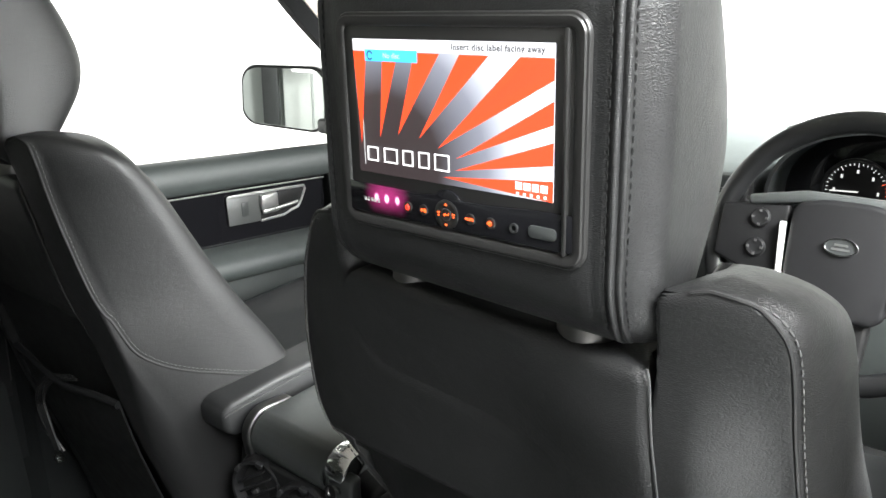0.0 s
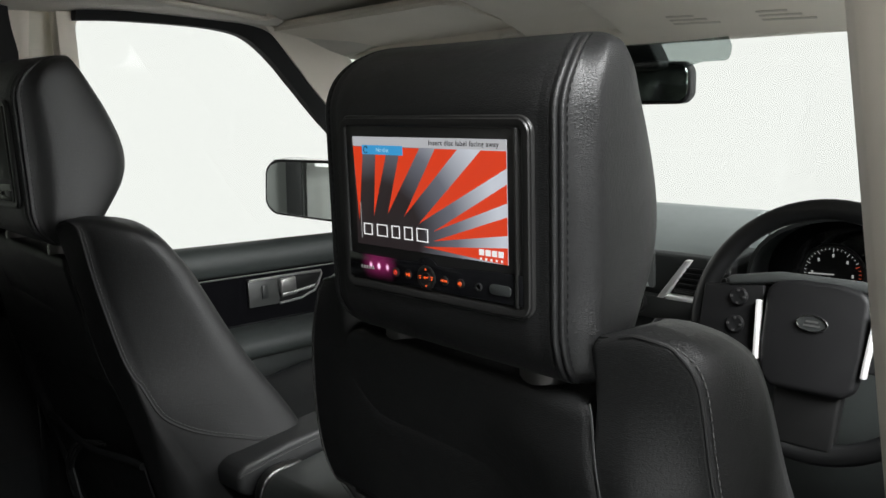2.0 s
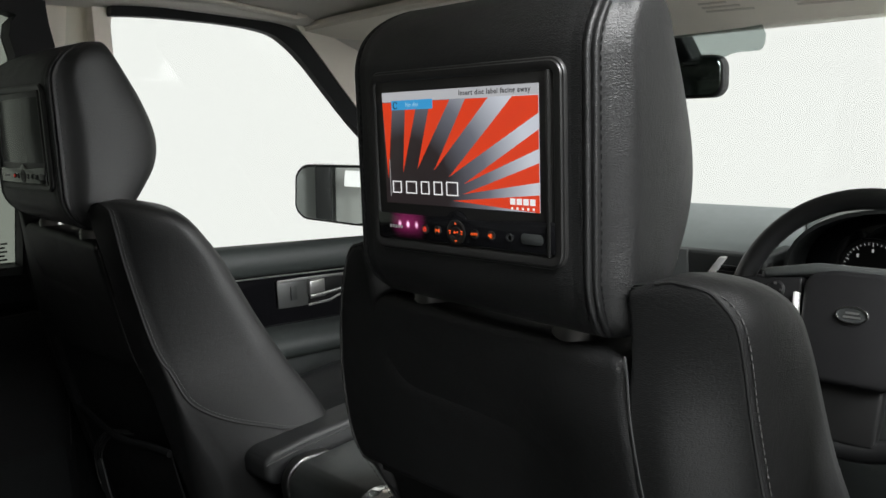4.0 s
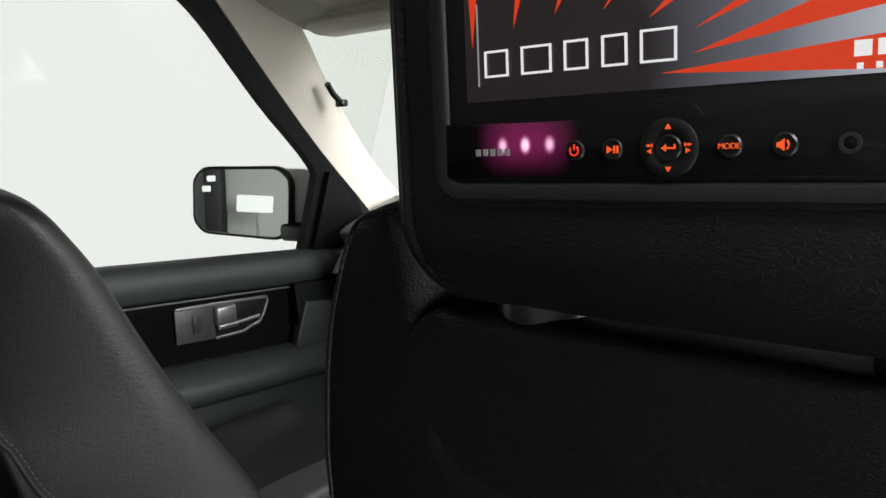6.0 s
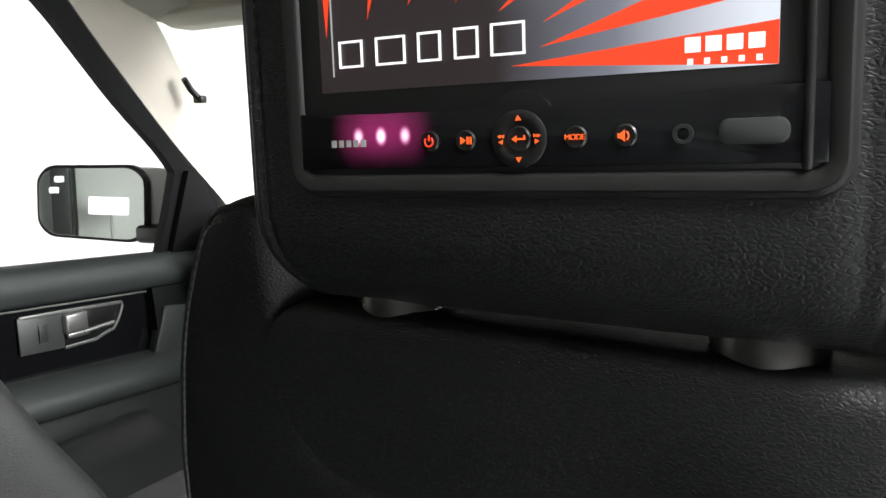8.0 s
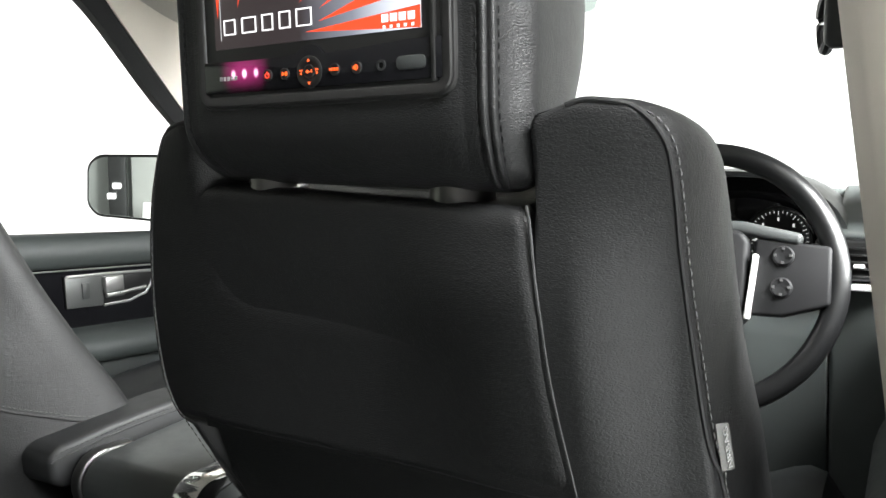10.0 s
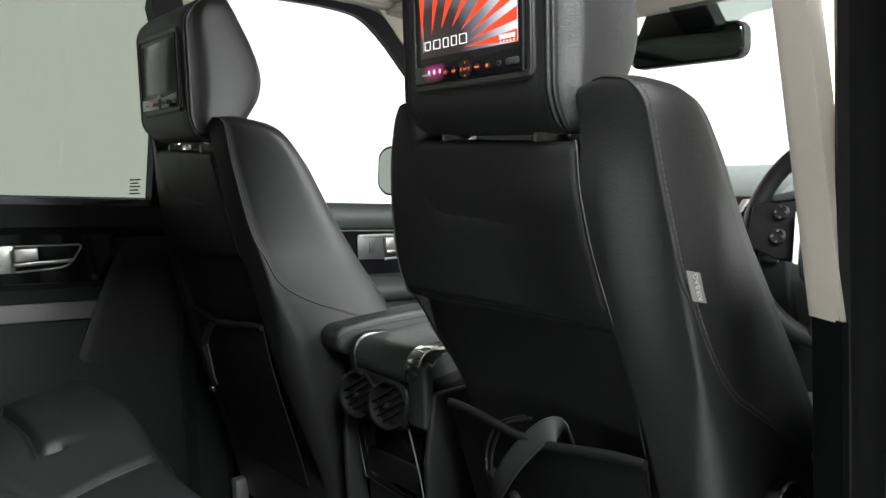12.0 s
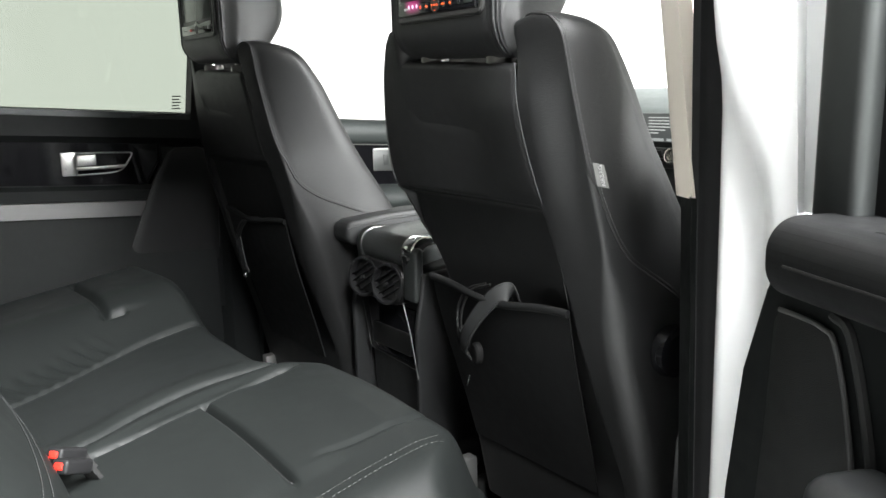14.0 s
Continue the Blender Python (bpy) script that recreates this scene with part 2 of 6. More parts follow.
def sweep(path, outline, closed=False, up=(0, 0, 1), cap=True):
    """Draws an outline (pairs: sideways, up) along a path, keeping near the given up."""
    bm = bmesh.new()
    path = [Vector(p) for p in path]
    n, rings = len(path), []
    for i, p in enumerate(path):
        a = path[(i - 1) % n] if closed or i else p
        b = path[(i + 1) % n] if closed or i < n - 1 else p
        d = (b - a).normalized()
        side = d.cross(Vector(up))
        if side.length < 1e-4:
            side = d.cross(Vector((0, 1, 0.01)))
        side.normalize()
        u = side.cross(d)
        rings.append([bm.verts.new(p + side * s + u * h) for s, h in outline])
    m = len(outline)
    for i in range(n if closed else n - 1):
        r0, r1 = rings[i], rings[(i + 1) % n]
        for k in range(m):
            bm.faces.new((r0[k], r0[(k + 1) % m], r1[(k + 1) % m], r1[k]))
    if cap and not closed:
        bm.faces.new(rings[0])
        bm.faces.new(rings[-1])
    return bm


def circle(r, n=8, flat=1.0):
    return [(r * math.cos(2 * math.pi * i / n), flat * r * math.sin(2 * math.pi * i / n)) for i in range(n)]


def tube(path, r, n=8, closed=False, up=(0, 0, 1)):
    return sweep(path, circle(r, n), closed, up)


def lathe(profile, n, m):
    """Turns (radius, height) pairs round z and sets the result at the pose m."""
    bm = bmesh.new()
    rings = [[bm.verts.new((r * math.cos(2 * math.pi * i / n), r * math.sin(2 * math.pi * i / n), h)) for i in range(n)] for r, h in profile]
    for a, b in zip(rings, rings[1:]):
        for k in range(n):
            bm.faces.new((a[k], a[(k + 1) % n], b[(k + 1) % n], b[k]))
    bm.faces.new(rings[0])
    bm.faces.new(rings[-1])
    bm.transform(m)
    return bm


def grid(f, us, vs, close=False):
    """A sheet of quads from f(u, v)."""
    bm = bmesh.new()
    rows = [[bm.verts.new(f(u, v)) for u in us] for v in vs]
    for a, b in zip(rows, rows[1:]):
        for k in range(len(us) - 1):
            bm.faces.new((a[k], a[k + 1], b[k + 1], b[k]))
    return bm


def slab(f, us, vs, d):
    """A sheet with thickness: d is the offset vector of its other face."""
    d = Vector(d)
    bm = grid(f, us, vs)
    r = bmesh.ops.extrude_face_region(bm, geom=bm.faces[:])
    bmesh.ops.translate(bm, vec=d, verts=[g for g in r["geom"] if isinstance(g, bmesh.types.BMVert)])
    return bm


def spread(n, lo=-1.0, hi=1.0):
    """Parameters crowded towards both ends."""
    return [lo + (hi - lo) * (0.5 - 0.5 * math.cos(math.pi * i / n)) for i in range(n + 1)]


def lin(n, lo=0.0, hi=1.0):
    return [lo + (hi - lo) * i / n for i in range(n + 1)]


def interp(x, table):
    if x <= table[0][0]:
        return table[0][1]
    for (a, va), (b, vb) in zip(table, table[1:]):
        if x <= b:
            k = table.index((a, va))
            prev, nxt = table[max(0, k - 1)], table[min(len(table) - 1, k + 2)]
            ma = (vb - prev[1]) / (b - prev[0])
            mb = (nxt[1] - va) / (nxt[0] - a)
            h = b - a
            t = (x - a) / h
            return (2 * t ** 3 - 3 * t * t + 1) * va + (t ** 3 - 2 * t * t + t) * h * ma + (3 * t * t - 2 * t ** 3) * vb + (t ** 3 - t * t) * h * mb
    return table[-1][1]


def step(a, b, x):
    t = max(0.0, min(1.0, (x - a) / (b - a)))
    return t * t * (3 - 2 * t)


def stitches(path, length=0.0045, gap=0.002, r=0.00055, up=(0, 0, 1)):
    """Thread dashes along a path."""
    path = [Vector(p) for p in path]
    dist = [0.0]
    for a, b in zip(path, path[1:]):
        dist.append(dist[-1] + (b - a).length)

    def at(s):
        for i in range(len(path) - 1):
            if s <= dist[i + 1]:
                return path[i].lerp(path[i + 1], (s - dist[i]) / max(1e-9, dist[i + 1] - dist[i]))
        return path[-1]

    verts, faces, s = [], [], 0.0
    while s + length < dist[-1]:
        a, b = at(s), at(s + length)
        d = (b - a).normalized()
        side = d.cross(Vector(up))
        side = side.normalized() if side.length > 1e-4 else Vector((1, 0, 0))
        u = side.cross(d)
        k = len(verts)
        for p, q in ((a, 0.5), (a.lerp(b, 0.5), 1.0), (b, 0.5)):
            verts += [p + (side * math.cos(t) + u * math.sin(t)) * r * q for t in (0, 1.57, 3.14, 4.71)]
        for j in (0, 4):
            faces += [(k + j + i, k + j + (i + 1) % 4, k + j + 4 + (i + 1) % 4, k + j + 4 + i) for i in range(4)]
        s += length + gap
    me = bpy.data.meshes.new("tmp")
    me.from_pydata(verts, [], faces)
    bm = bmesh.new()
    bm.from_mesh(me)
    bpy.data.meshes.remove(me)
    return bm


def words(text, size, m, depth=0.0002, spacing=1.0, bold=0.0):
    """Lettering with the built-in font, centred, lying in the xy plane of the pose m."""
    cu = bpy.data.curves.new("words", "FONT")
    cu.body, cu.size, cu.extrude, cu.align_x, cu.align_y, cu.space_character = text, size, depth, "CENTER", "CENTER", spacing
    cu.offset = bold
    ob = bpy.data.objects.new("words", cu)
    me = bpy.data.meshes.new_from_object(ob)
    bpy.data.objects.remove(ob)
    bm = bmesh.new()
    bm.from_mesh(me)
    bm.transform(m)
    bpy.data.meshes.remove(me)
    return bm


def cushion(cx, z0, z1, width, back, front, pu=5.0, pv=10.0, mid=0.5, nu=40, nv=36, warp=None, vlo=True):
    """A padded upright body: back(z) and front(z) in y, half width(z); round at its sides and ends."""
    def point(u, v, side):
        z = z0 + (z1 - z0) * (v + 1) / 2
        e = max(0.0, 1 - abs(u) ** pu) ** (1 / 2.6)
        if v > 0 or vlo:
            e *= max(0.0, 1 - abs(v) ** pv) ** (1 / 2.6)
        yb, yf = back(z), front(z)
        ym = yb + (yf - yb) * mid
        y = ym + (yf - ym) * e if side else ym - (ym - yb) * e
        w = width(z)
        p = Vector((cx + w * u, y, z))
        return warp(p) if warp else p

    us, vs = spread(nu), spread(nv)
    bm = join(grid(lambda u, v: point(u, v, 0), us, vs), grid(lambda u, v: point(u, v, 1), us, vs))
    bmesh.ops.remove_doubles(bm, verts=bm.verts, dist=1e-5)
    return bm, point


def belt(y):
    """Height of the window sill line along the car."""
    return 1.273 - 0.067 * y


# ---- studio round the car ----
def plane_sheet(x0, x1, y0, y1, z):
    return grid(lambda u, v: (x0 + (x1 - x0) * u, y0 + (y1 - y0) * v, z), lin(8), lin(8))


structure("ground", plane_sheet(-60, 60, -60, 60, 0.0), STUDIO, "pale seamless studio floor under the car", "floor")
# the backdrop's lamplit white is given as emission of the wall itself
GLOWWALL = glow("glowing_backdrop", (1.0, 1.0, 0.98), 1.12, 0.0)


def cove(u, v):
    """White self-glowing cyclorama that sweeps up from the floor round the front and the passenger side."""
    a = radians(20 + 190 * u)
    r, z = (6.5 + 1.5 * math.sin(min(1, 2 * v) * math.pi / 2), 1.5 - 1.5 * math.cos(min(1, 2 * v) * math.pi / 2))
    z += max(0, 2 * v - 1) * 3.5
    return (r * math.cos(a), r * math.sin(a), z + 0.01)


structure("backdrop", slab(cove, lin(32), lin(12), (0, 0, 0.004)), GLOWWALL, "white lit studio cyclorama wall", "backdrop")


def studio_flats():
    """Grey studio wall, steel post, strip lights and light panel behind the car, seen in the door mirror."""
    structure("wall_studio_rear", box((-9, -7.6, 0), (1.5, -7.4, 4.2), 0.02), GREYPANEL, "grey rear wall of the studio", "studio wall")
    structure("wall_studio_screen", box((-2.02, -7.38, 0.02), (1.4, -7.3, 3.4), 0.02), SCREENWALL, "pale grey screen wall of the studio", "studio wall")
    root = thing("softbox", (-1.62, -6.9, 0), "white studio light panel on a stand", "studio light")
    sheet = box((-0.21, -0.035, -0.10), (0.21, 0.035, 0.10), 0.02)
    sheet.transform(pose(-1.64, -6.915, 1.26, 0, 4, 0))
    part("panel", sheet, glow("softbox_light", (1, 1, 1), 1.4), root, "bright white diffuser")
    part("stand", tube([(-1.62, -6.92, 0.0), (-1.62, -6.92, 1.16)], 0.015, 10), GREYPANEL, root)
    post = thing("studio_post", (-2.1, -7.2, 0), "dark grey steel post by the studio wall", "post")
    part("shaft", box((-2.26, -7.28, 0), (-2.06, -7.15, 4.2), 0.02), PLASTIC, post)
    for x, z in ((-2.16, 1.54), (-2.22, 1.42)):
        lamp = thing("strip_light", (x, -7.1, z), "small bright strip light on the studio post", "studio light", "strip lights")
        part("tube", box((x - 0.05, -7.14, z), (x + 0.05, -7.10, z + 0.07), 0.015), glow("strip_glow", (1, 1, 1), 1.4), lamp)


studio_flats()


# ---- car shell ----
def glass_x(z):
    """Half width of the side glass at a height."""
    return 0.765 - (z - 1.27) * 0.37


def side_strip(s, edge_a, edge_b, xa, xb, thick):
    """A strip between two (y, z) lines on one side of the car; xa, xb: offsets of the half width."""
    a, b = [Vector((0, *p)) for p in edge_a], [Vector((0, *p)) for p in edge_b]
    a, b = smooth_path(a, 4), smooth_path(b, 4)

    def f(u, v):
        i = round(u * (len(a) - 1))
        p = a[i].lerp(b[i], v)
        w = glass_x(p.z) + xa + (xb - xa) * v
        return (s * w, p.y, p.z)

    return slab(f, lin(len(a) - 1), lin(6), (s * thick, 0, 0))


def headliner_z(x, y):
    return 1.752 - 0.04 * abs(x / 0.6) ** 3 - 0.075 * step(0.5, 0.86, y) - 0.04 * step(-0.9, -1.6, y)


roof = slab(lambda u, v: (-0.6 + 1.2 * u, -1.75 + 2.62 * v, headliner_z(-0.6 + 1.2 * u, -1.75 + 2.62 * v)), lin(24), lin(40), (0, 0, 0.05))
structure("ceiling", roof, LINER, "pale cream fabric headliner of the car roof", "headliner")
structure("floor", join(box((-0.72, -1.8, 0.53), (0.72, 1.3, 0.56), 0.005), box((-0.13, -0.75, 0.56), (0.13, 0.3, 0.64), 0.05, 3)), CARPET, "black carpet on the car floor", "carpet")

for s, side in ((-1, "left"), (1, "right")):
    # frame round the front window: pillar, roof rail, slanting pillar
    inner = [(0.19, 1.698), (0.24, 1.70), (0.30, 1.70), (0.40, 1.697), (0.48, 1.69), (0.533, 1.676), (0.597, 1.636), (0.68, 1.568), (0.763, 1.50), (0.905, 1.392), (0.925, 1.345), (0.925, 1.18)]
    outer = [(0.19, 1.714), (0.24, 1.716), (0.30, 1.716), (0.40, 1.713), (0.50, 1.706), (0.58, 1.69), (0.64, 1.642), (0.7255, 1.57), (0.81, 1.503), (0.96, 1.385), (1.06, 1.318), (1.16, 1.18)]
    structure(f"trim_frame_{side}", side_strip(s, inner, outer, -0.03, -0.032, 0.02), RUBBER, "black door frame seal round the front window", "window seal")
    a = [(0.545, 1.715), (0.58, 1.692), (0.64, 1.644), (0.7255, 1.572), (0.905, 1.429), (1.115, 1.277), (1.25, 1.16)]
    b = [(0.66, 1.735), (0.73, 1.70), (0.811, 1.638), (0.918, 1.533), (1.09, 1.39), (1.30, 1.25), (1.40, 1.17)]
    structure(f"trim_windscreen_pillar_{side}", side_strip(s, a, b, -0.034, -0.034, 0.05), CREAM, "cream plastic trim on the windscreen pillar", "pillar trim")
    structure(f"trim_roof_rail_{side}", side_strip(s, [(-1.7, 1.69), (-0.6, 1.722), (0.1, 1.722), (0.62, 1.70)], [(-1.7, 1.73), (-0.6, 1.76), (0.1, 1.76), (0.66, 1.74)], -0.055, -0.09, 0.06), LINER, "cream roof rail trim above the side windows", "roof rail")


def centre_pillar(s, side):
    """Centre pillar: cream trim above the sill, black below, and black seals."""
    def sheet(points, z0, z1, d, lean=0.15):
        def f(u, v):
            i = u * (len(points) - 1)
            k = min(int(i), len(points) - 2)
            p = Vector(points[k]).lerp(Vector(points[k + 1]), i - k)
            z = z0 + (z1 - z0) * v
            return (s * (p.x - (z - 1.25) * lean), p.y, z)
        return slab(f, lin(4 * (len(points) - 1)), lin(10), (s * d * 0.2, d, 0))
    structure(f"trim_centre_pillar_{side}", sheet([(0.745, 0.182), (0.707, 0.177), (0.693, 0.163), (0.688, 0.125), (0.700, 0.102), (0.738, 0.082)], 1.19 if s > 0 else 1.248, 1.72, 0.02, 0.14), CREAM, "cream plastic trim on the centre pillar", "pillar trim")
    structure(f"wall_centre_pillar_{side}", sheet([(0.75, 0.34), (0.71, 0.31), (0.700, 0.27), (0.700, 0.12), (0.745, 0.078)], 0.5, 1.192 if s > 0 else 1.25, 0.03, 0.03), DARKPAD, "black lower trim of the centre pillar", "pillar")
    structure(f"trim_door_seal_{side}", sheet([(0.734, 0.092), (0.740, 0.084), (0.748, 0.086), (0.752, 0.094), (0.762, 0.106), (0.769, 0.120)], 0.45, 1.72, 0.02, 0.03), RUBBER, "black rubber door seal on the centre pillar", "door seal")


centre_pillar(-1, "left")
centre_pillar(1, "right")
corner = [(0.165, 1.74), (0.165, 1.56), (0.196, 1.56)] + [(0.230 + 0.034 * math.cos(radians(a)), 1.682 + 0.034 * math.sin(radians(a))) for a in range(180, 89, -10)] + [(0.27, 1.716), (0.27, 1.74)]
structure("trim_window_corner", prism(corner, "x", -0.622, -0.592, 0.004, 2), CREAM, "cream moulded corner of the pillar trim by the window", "pillar trim")

# closing panels: bulkhead, sills; unseen tail and rear quarters added to block light
structure("wall_front", box((-0.78, 1.36, 0.3), (0.78, 1.42, 1.2), 0.01), PLASTIC, "dark bulkhead behind the dashboard", "bulkhead")
structure("wall_rear", box((-0.78, -1.85, 0.3), (0.78, -1.78, 1.25), 0.01), VINYL, "unseen dark trim of the closed tailgate", "tailgate trim")
structure("wall_rear_quarter_right", join(box((0.66, -1.8, 0.4), (0.78, -0.78, 1.28), 0.01), box((0.58, -1.0, 1.25), (0.7, -0.8, 1.74), 0.01)), VINYL, "unseen dark trim beside the boot", "boot trim")
structure("wall_rear_quarter_left", join(box((-0.78, -1.8, 0.4), (-0.70, -0.9, 1.28), 0.01), box((-0.7, -1.1, 1.25), (-0.58, -0.95, 1.74), 0.01)), VINYL, "unseen dark trim beside the boot", "boot trim")
structure("trim_sill_right", box((0.66, -0.9, 0.42), (0.82, 0.2, 0.57), 0.02, 3), SATIN, "black plastic sill plate in the door opening", "door sill")

structure("wall_body_left", join(box((-0.82, -1.8, 0.4), (-0.785, 1.35, 1.17), 0.01), box((-0.82, -1.8, 1.1), (-0.785, 0.05, 1.262), 0.01)), PAINT, "white outer body side of the car", "car body")

# windows
def side_window(name, y0, y1, s, material, label):
    f = lambda u, v: (s * (glass_x(1.18 + 0.54 * v) + 0.002), y0 + (y1 - y0) * u, 1.18 + 0.54 * v)
    w = structure(name, slab(f, lin(2), lin(6), (s * 0.004, 0, 0)), material, label, "car window")
    w.visible_shadow = False
    return w


side_window("window_1", 0.13, 1.12, -1, CLEAR, "clear glass of the closed passenger door window")
side_window("window_2", -0.95, 0.075, -1, TINT, "grey-green privacy glass of the rear passenger window")
side_window("window_3", 0.13, 1.12, 1, CLEAR, "clear glass of the driver's door window")
side_window("window_4", -1.78, -1.05, -1, TINT, "grey-green privacy glass of the luggage side window")
ws = structure("window_5", slab(lambda u, v: ((-1 + 2 * u) * (0.70 - 0.09 * v), 1.36 - 0.52 * v - 0.1 * abs(2 * u - 1) ** 2 * (1 - 0.3 * v), 1.20 + 0.45 * v), lin(16), lin(8), (0, 0.005, 0.004)), CLEAR, "clear glass windscreen", "windscreen")
ws.visible_shadow = False
tg = structure("window_6", slab(lambda u, v: (-0.62 + 1.24 * u, -1.82 + 0.12 * v, 1.24 + 0.46 * v), lin(2), lin(2), (0, -0.004, 0)), TINT, "grey privacy glass of the tailgate", "rear window")
tg.visible_shadow = False
for i in range(11):
    z = 1.27 + 0.036 * i
    part("heating_line", box((-0.58, -1.818 + 0.12 * (z - 1.24) / 0.46, z - 0.0035), (0.58, -1.813 + 0.12 * (z - 1.24) / 0.46, z + 0.0035), 0), SATIN, tg, smooth=False)


def windscreen_at(x, v, lift):
    u = (x / (0.70 - 0.09 * v) + 1) / 2
    return Vector((x, 1.36 - 0.52 * v - 0.1 * abs(2 * u - 1) ** 2 * (1 - 0.3 * v) - lift, 1.20 + 0.45 * v))


# smoked sensor patch at the top of the windscreen, beside the mirror
def shade_band(u, v):
    x = 0.04 + 0.225 * u
    low = 0.885 - 0.03 * (1 - step(0.45, 0.75, u)) + 0.05 * max(0, (u - 0.9) / 0.1) ** 2
    return windscreen_at(x, low + (1.0 - low) * v, 0.006)


sb = part("shade_band", slab(shade_band, lin(30), lin(6), (0, -0.001, 0)), SHADE, ws, "grey-green smoked patch beside the mirror")
sb.visible_shadow = False
structure("trim_windscreen_header", prism([(0.80, 1.648), (0.845, 1.632), (0.90, 1.632), (0.90, 1.70), (0.80, 1.70)], "x", -0.60, 0.60, 0.006, 3), CREAM, "cream trim along the top of the windscreen", "header trim")


# ---- headrest ----
HR_FRONT = [(1.356, 0.056), (1.364, 0.076), (1.376, 0.096), (1.405, 0.121), (1.43, 0.137), (1.457, 0.144), (1.485, 0.141), (1.525, 0.126), (1.567, 0.104), (1.588, 0.092), (1.602, 0.084)]
HR_WIDTH = 0.1175


def headrest(cx, oy, oz, label):
    root = thing("headrest", (cx, 0.06 + oy, 1.36 + oz), label, "headrest", "front headrests")

    def back(z):
        z -= oz
        y = 0.004
        if z > 1.545:
            y += 0.074 * (1 - math.sqrt(max(0, 1 - ((z - 1.545) / 0.0562) ** 2)))
        if z < 1.404:
            y += 0.050 - math.sqrt(max(0, 0.050 ** 2 - (1.404 - z) ** 2))
        return oy + y
    front = lambda z: oy + interp(z - oz, HR_FRONT)
    TOP, R = 1.6008, 0.032

    def width(z):
        z -= oz
        w = HR_WIDTH
        if z < 1.392:
            w -= 0.30 * (0.036 - math.sqrt(max(0, 0.036 ** 2 - (1.392 - z) ** 2)))
        if z > TOP - R:
            w -= 0.7 * (R - math.sqrt(max(0, R * R - (z - TOP + R) ** 2)))
        return w

    def section(z):
        """Half outline at a height, from the middle of the back round the side to the middle of the front."""
        w, yb, yf = width(z), back(z), front(z)
        deep = yf - yb
        k = min(1.0, deep / 0.05)
        c = 0.007 * k
        pts = [(w * u, yb - 0.0012 * k * (1 - u * u)) for u in lin(10, 0.0, 0.84)]
        pts += [(w - c - (0.16 * w - c) * (1 - u), yb) for u in lin(10, 0.1, 1.0)]
        pts += [(w - c + c * math.sin(a), yb + c * (1 - math.cos(a))) for a in lin(10, 0.1, 1.5708)]
        n = 30
        for i in range(1, n + 1):
            u = (i / n) ** 1.25
            y = yb + c + (deep - c) * u
            puff = 0.0135 * k * max(0, 1 - abs(2 * u - 0.9) ** 2.6 / 1.1 ** 2.6) ** 0.8 * step(0.0, 0.22, u)
            nose = 0.022 * max(0, u - 0.86) ** 1.4 * 6 + 0.006 * max(0, u - 0.4) ** 1.5
            pts.append((w + puff - nose, y))
        last = pts[-1][0]
        pts += [(last * q, yf + 0.004 * k * math.sqrt(1 - q * q)) for q in (0.93, 0.8, 0.6, 0.3, 0.0)]
        return [Vector((p[0], p[1], 0)) for p in pts]

    def seamed(z):
        """The outline with the felled corner seam worked into it, and the places of the two stitch rows."""
        pts = section(z)
        k = min(1.0, (front(z) - back(z)) / 0.05)
        run, corner = [0.0], 26
        for p, q in zip(pts, pts[1:]):
            run.append(run[-1] + (q - p).length)
        out, rows = [], {}
        for i, p in enumerate(pts):
            d = pts[min(i + 1, len(pts) - 1)] - pts[max(i - 1, 0)]
            nrm = Vector((d.y, -d.x, 0)).normalized()
            q = run[i] - run[corner]
            lift = 0.0007 * (math.exp(-((q - 0.0034) / 0.0018) ** 2) + math.exp(-((q + 0.0034) / 0.0018) ** 2)) - 0.0022 * math.exp(-(q / 0.0011) ** 2) - 0.0007 * math.exp(-((abs(q) - 0.0072) / 0.0012) ** 2)
            out.append(p + nrm * lift * k)
            for row, at in ((0, -0.0068), (1, 0.0072)):
                if row not in rows or abs(q - at) < rows[row][0]:
                    rows[row] = (abs(q - at), p + nrm * 0.0001)
        return out, rows[0][1], rows[1][1]

    # the underside sits a little higher towards the console
    tilt = lambda x, z: z + oz - 0.034 * x * step(1.42, 1.36, z)
    zs = [1.392 - 0.0357 * math.cos(a) for a in lin(14, 0.06, 1.4)] + lin(34, 1.3885, 1.552) + [1.545 + 0.0558 * math.sin(a) for a in lin(22, 0.14, 1.52)]
    rings, lines = [], {(-1, 0): [], (-1, 1): [], (1, 0): [], (1, 1): []}
    body = bmesh.new()
    for z in zs:
        half, r0, r1 = seamed(z + oz)
        ring = [body.verts.new((cx + p.x, p.y, tilt(p.x, z))) for p in half]
        ring += [body.verts.new((cx - p.x, p.y, tilt(-p.x, z))) for p in half[-2:0:-1]]
        rings.append(ring)
        if 1.372 < z < 1.5995:
            for s in (-1, 1):
                lines[(s, 0)].append(Vector((cx + s * r0.x, r0.y, tilt(s * r0.x, z))))
                lines[(s, 1)].append(Vector((cx + s * r1.x, r1.y, tilt(s * r1.x, z))))
    m = len(rings[0])
    for p, q in zip(rings, rings[1:]):
        for i in range(m):
            body.faces.new((p[i], p[(i + 1) % m], q[(i + 1) % m], q[i]))
    body.faces.new(rings[0])
    body.faces.new(rings[-1])
    part("cushion", body, LEATHER, root, angle=60)
    for line in lines.values():
        part("stitching", stitches(line, 0.0038, 0.0024, 0.0006, (0, 1, 0)), THREAD, root)
    for dx in (-0.076, 0.072):
        x = cx + dx
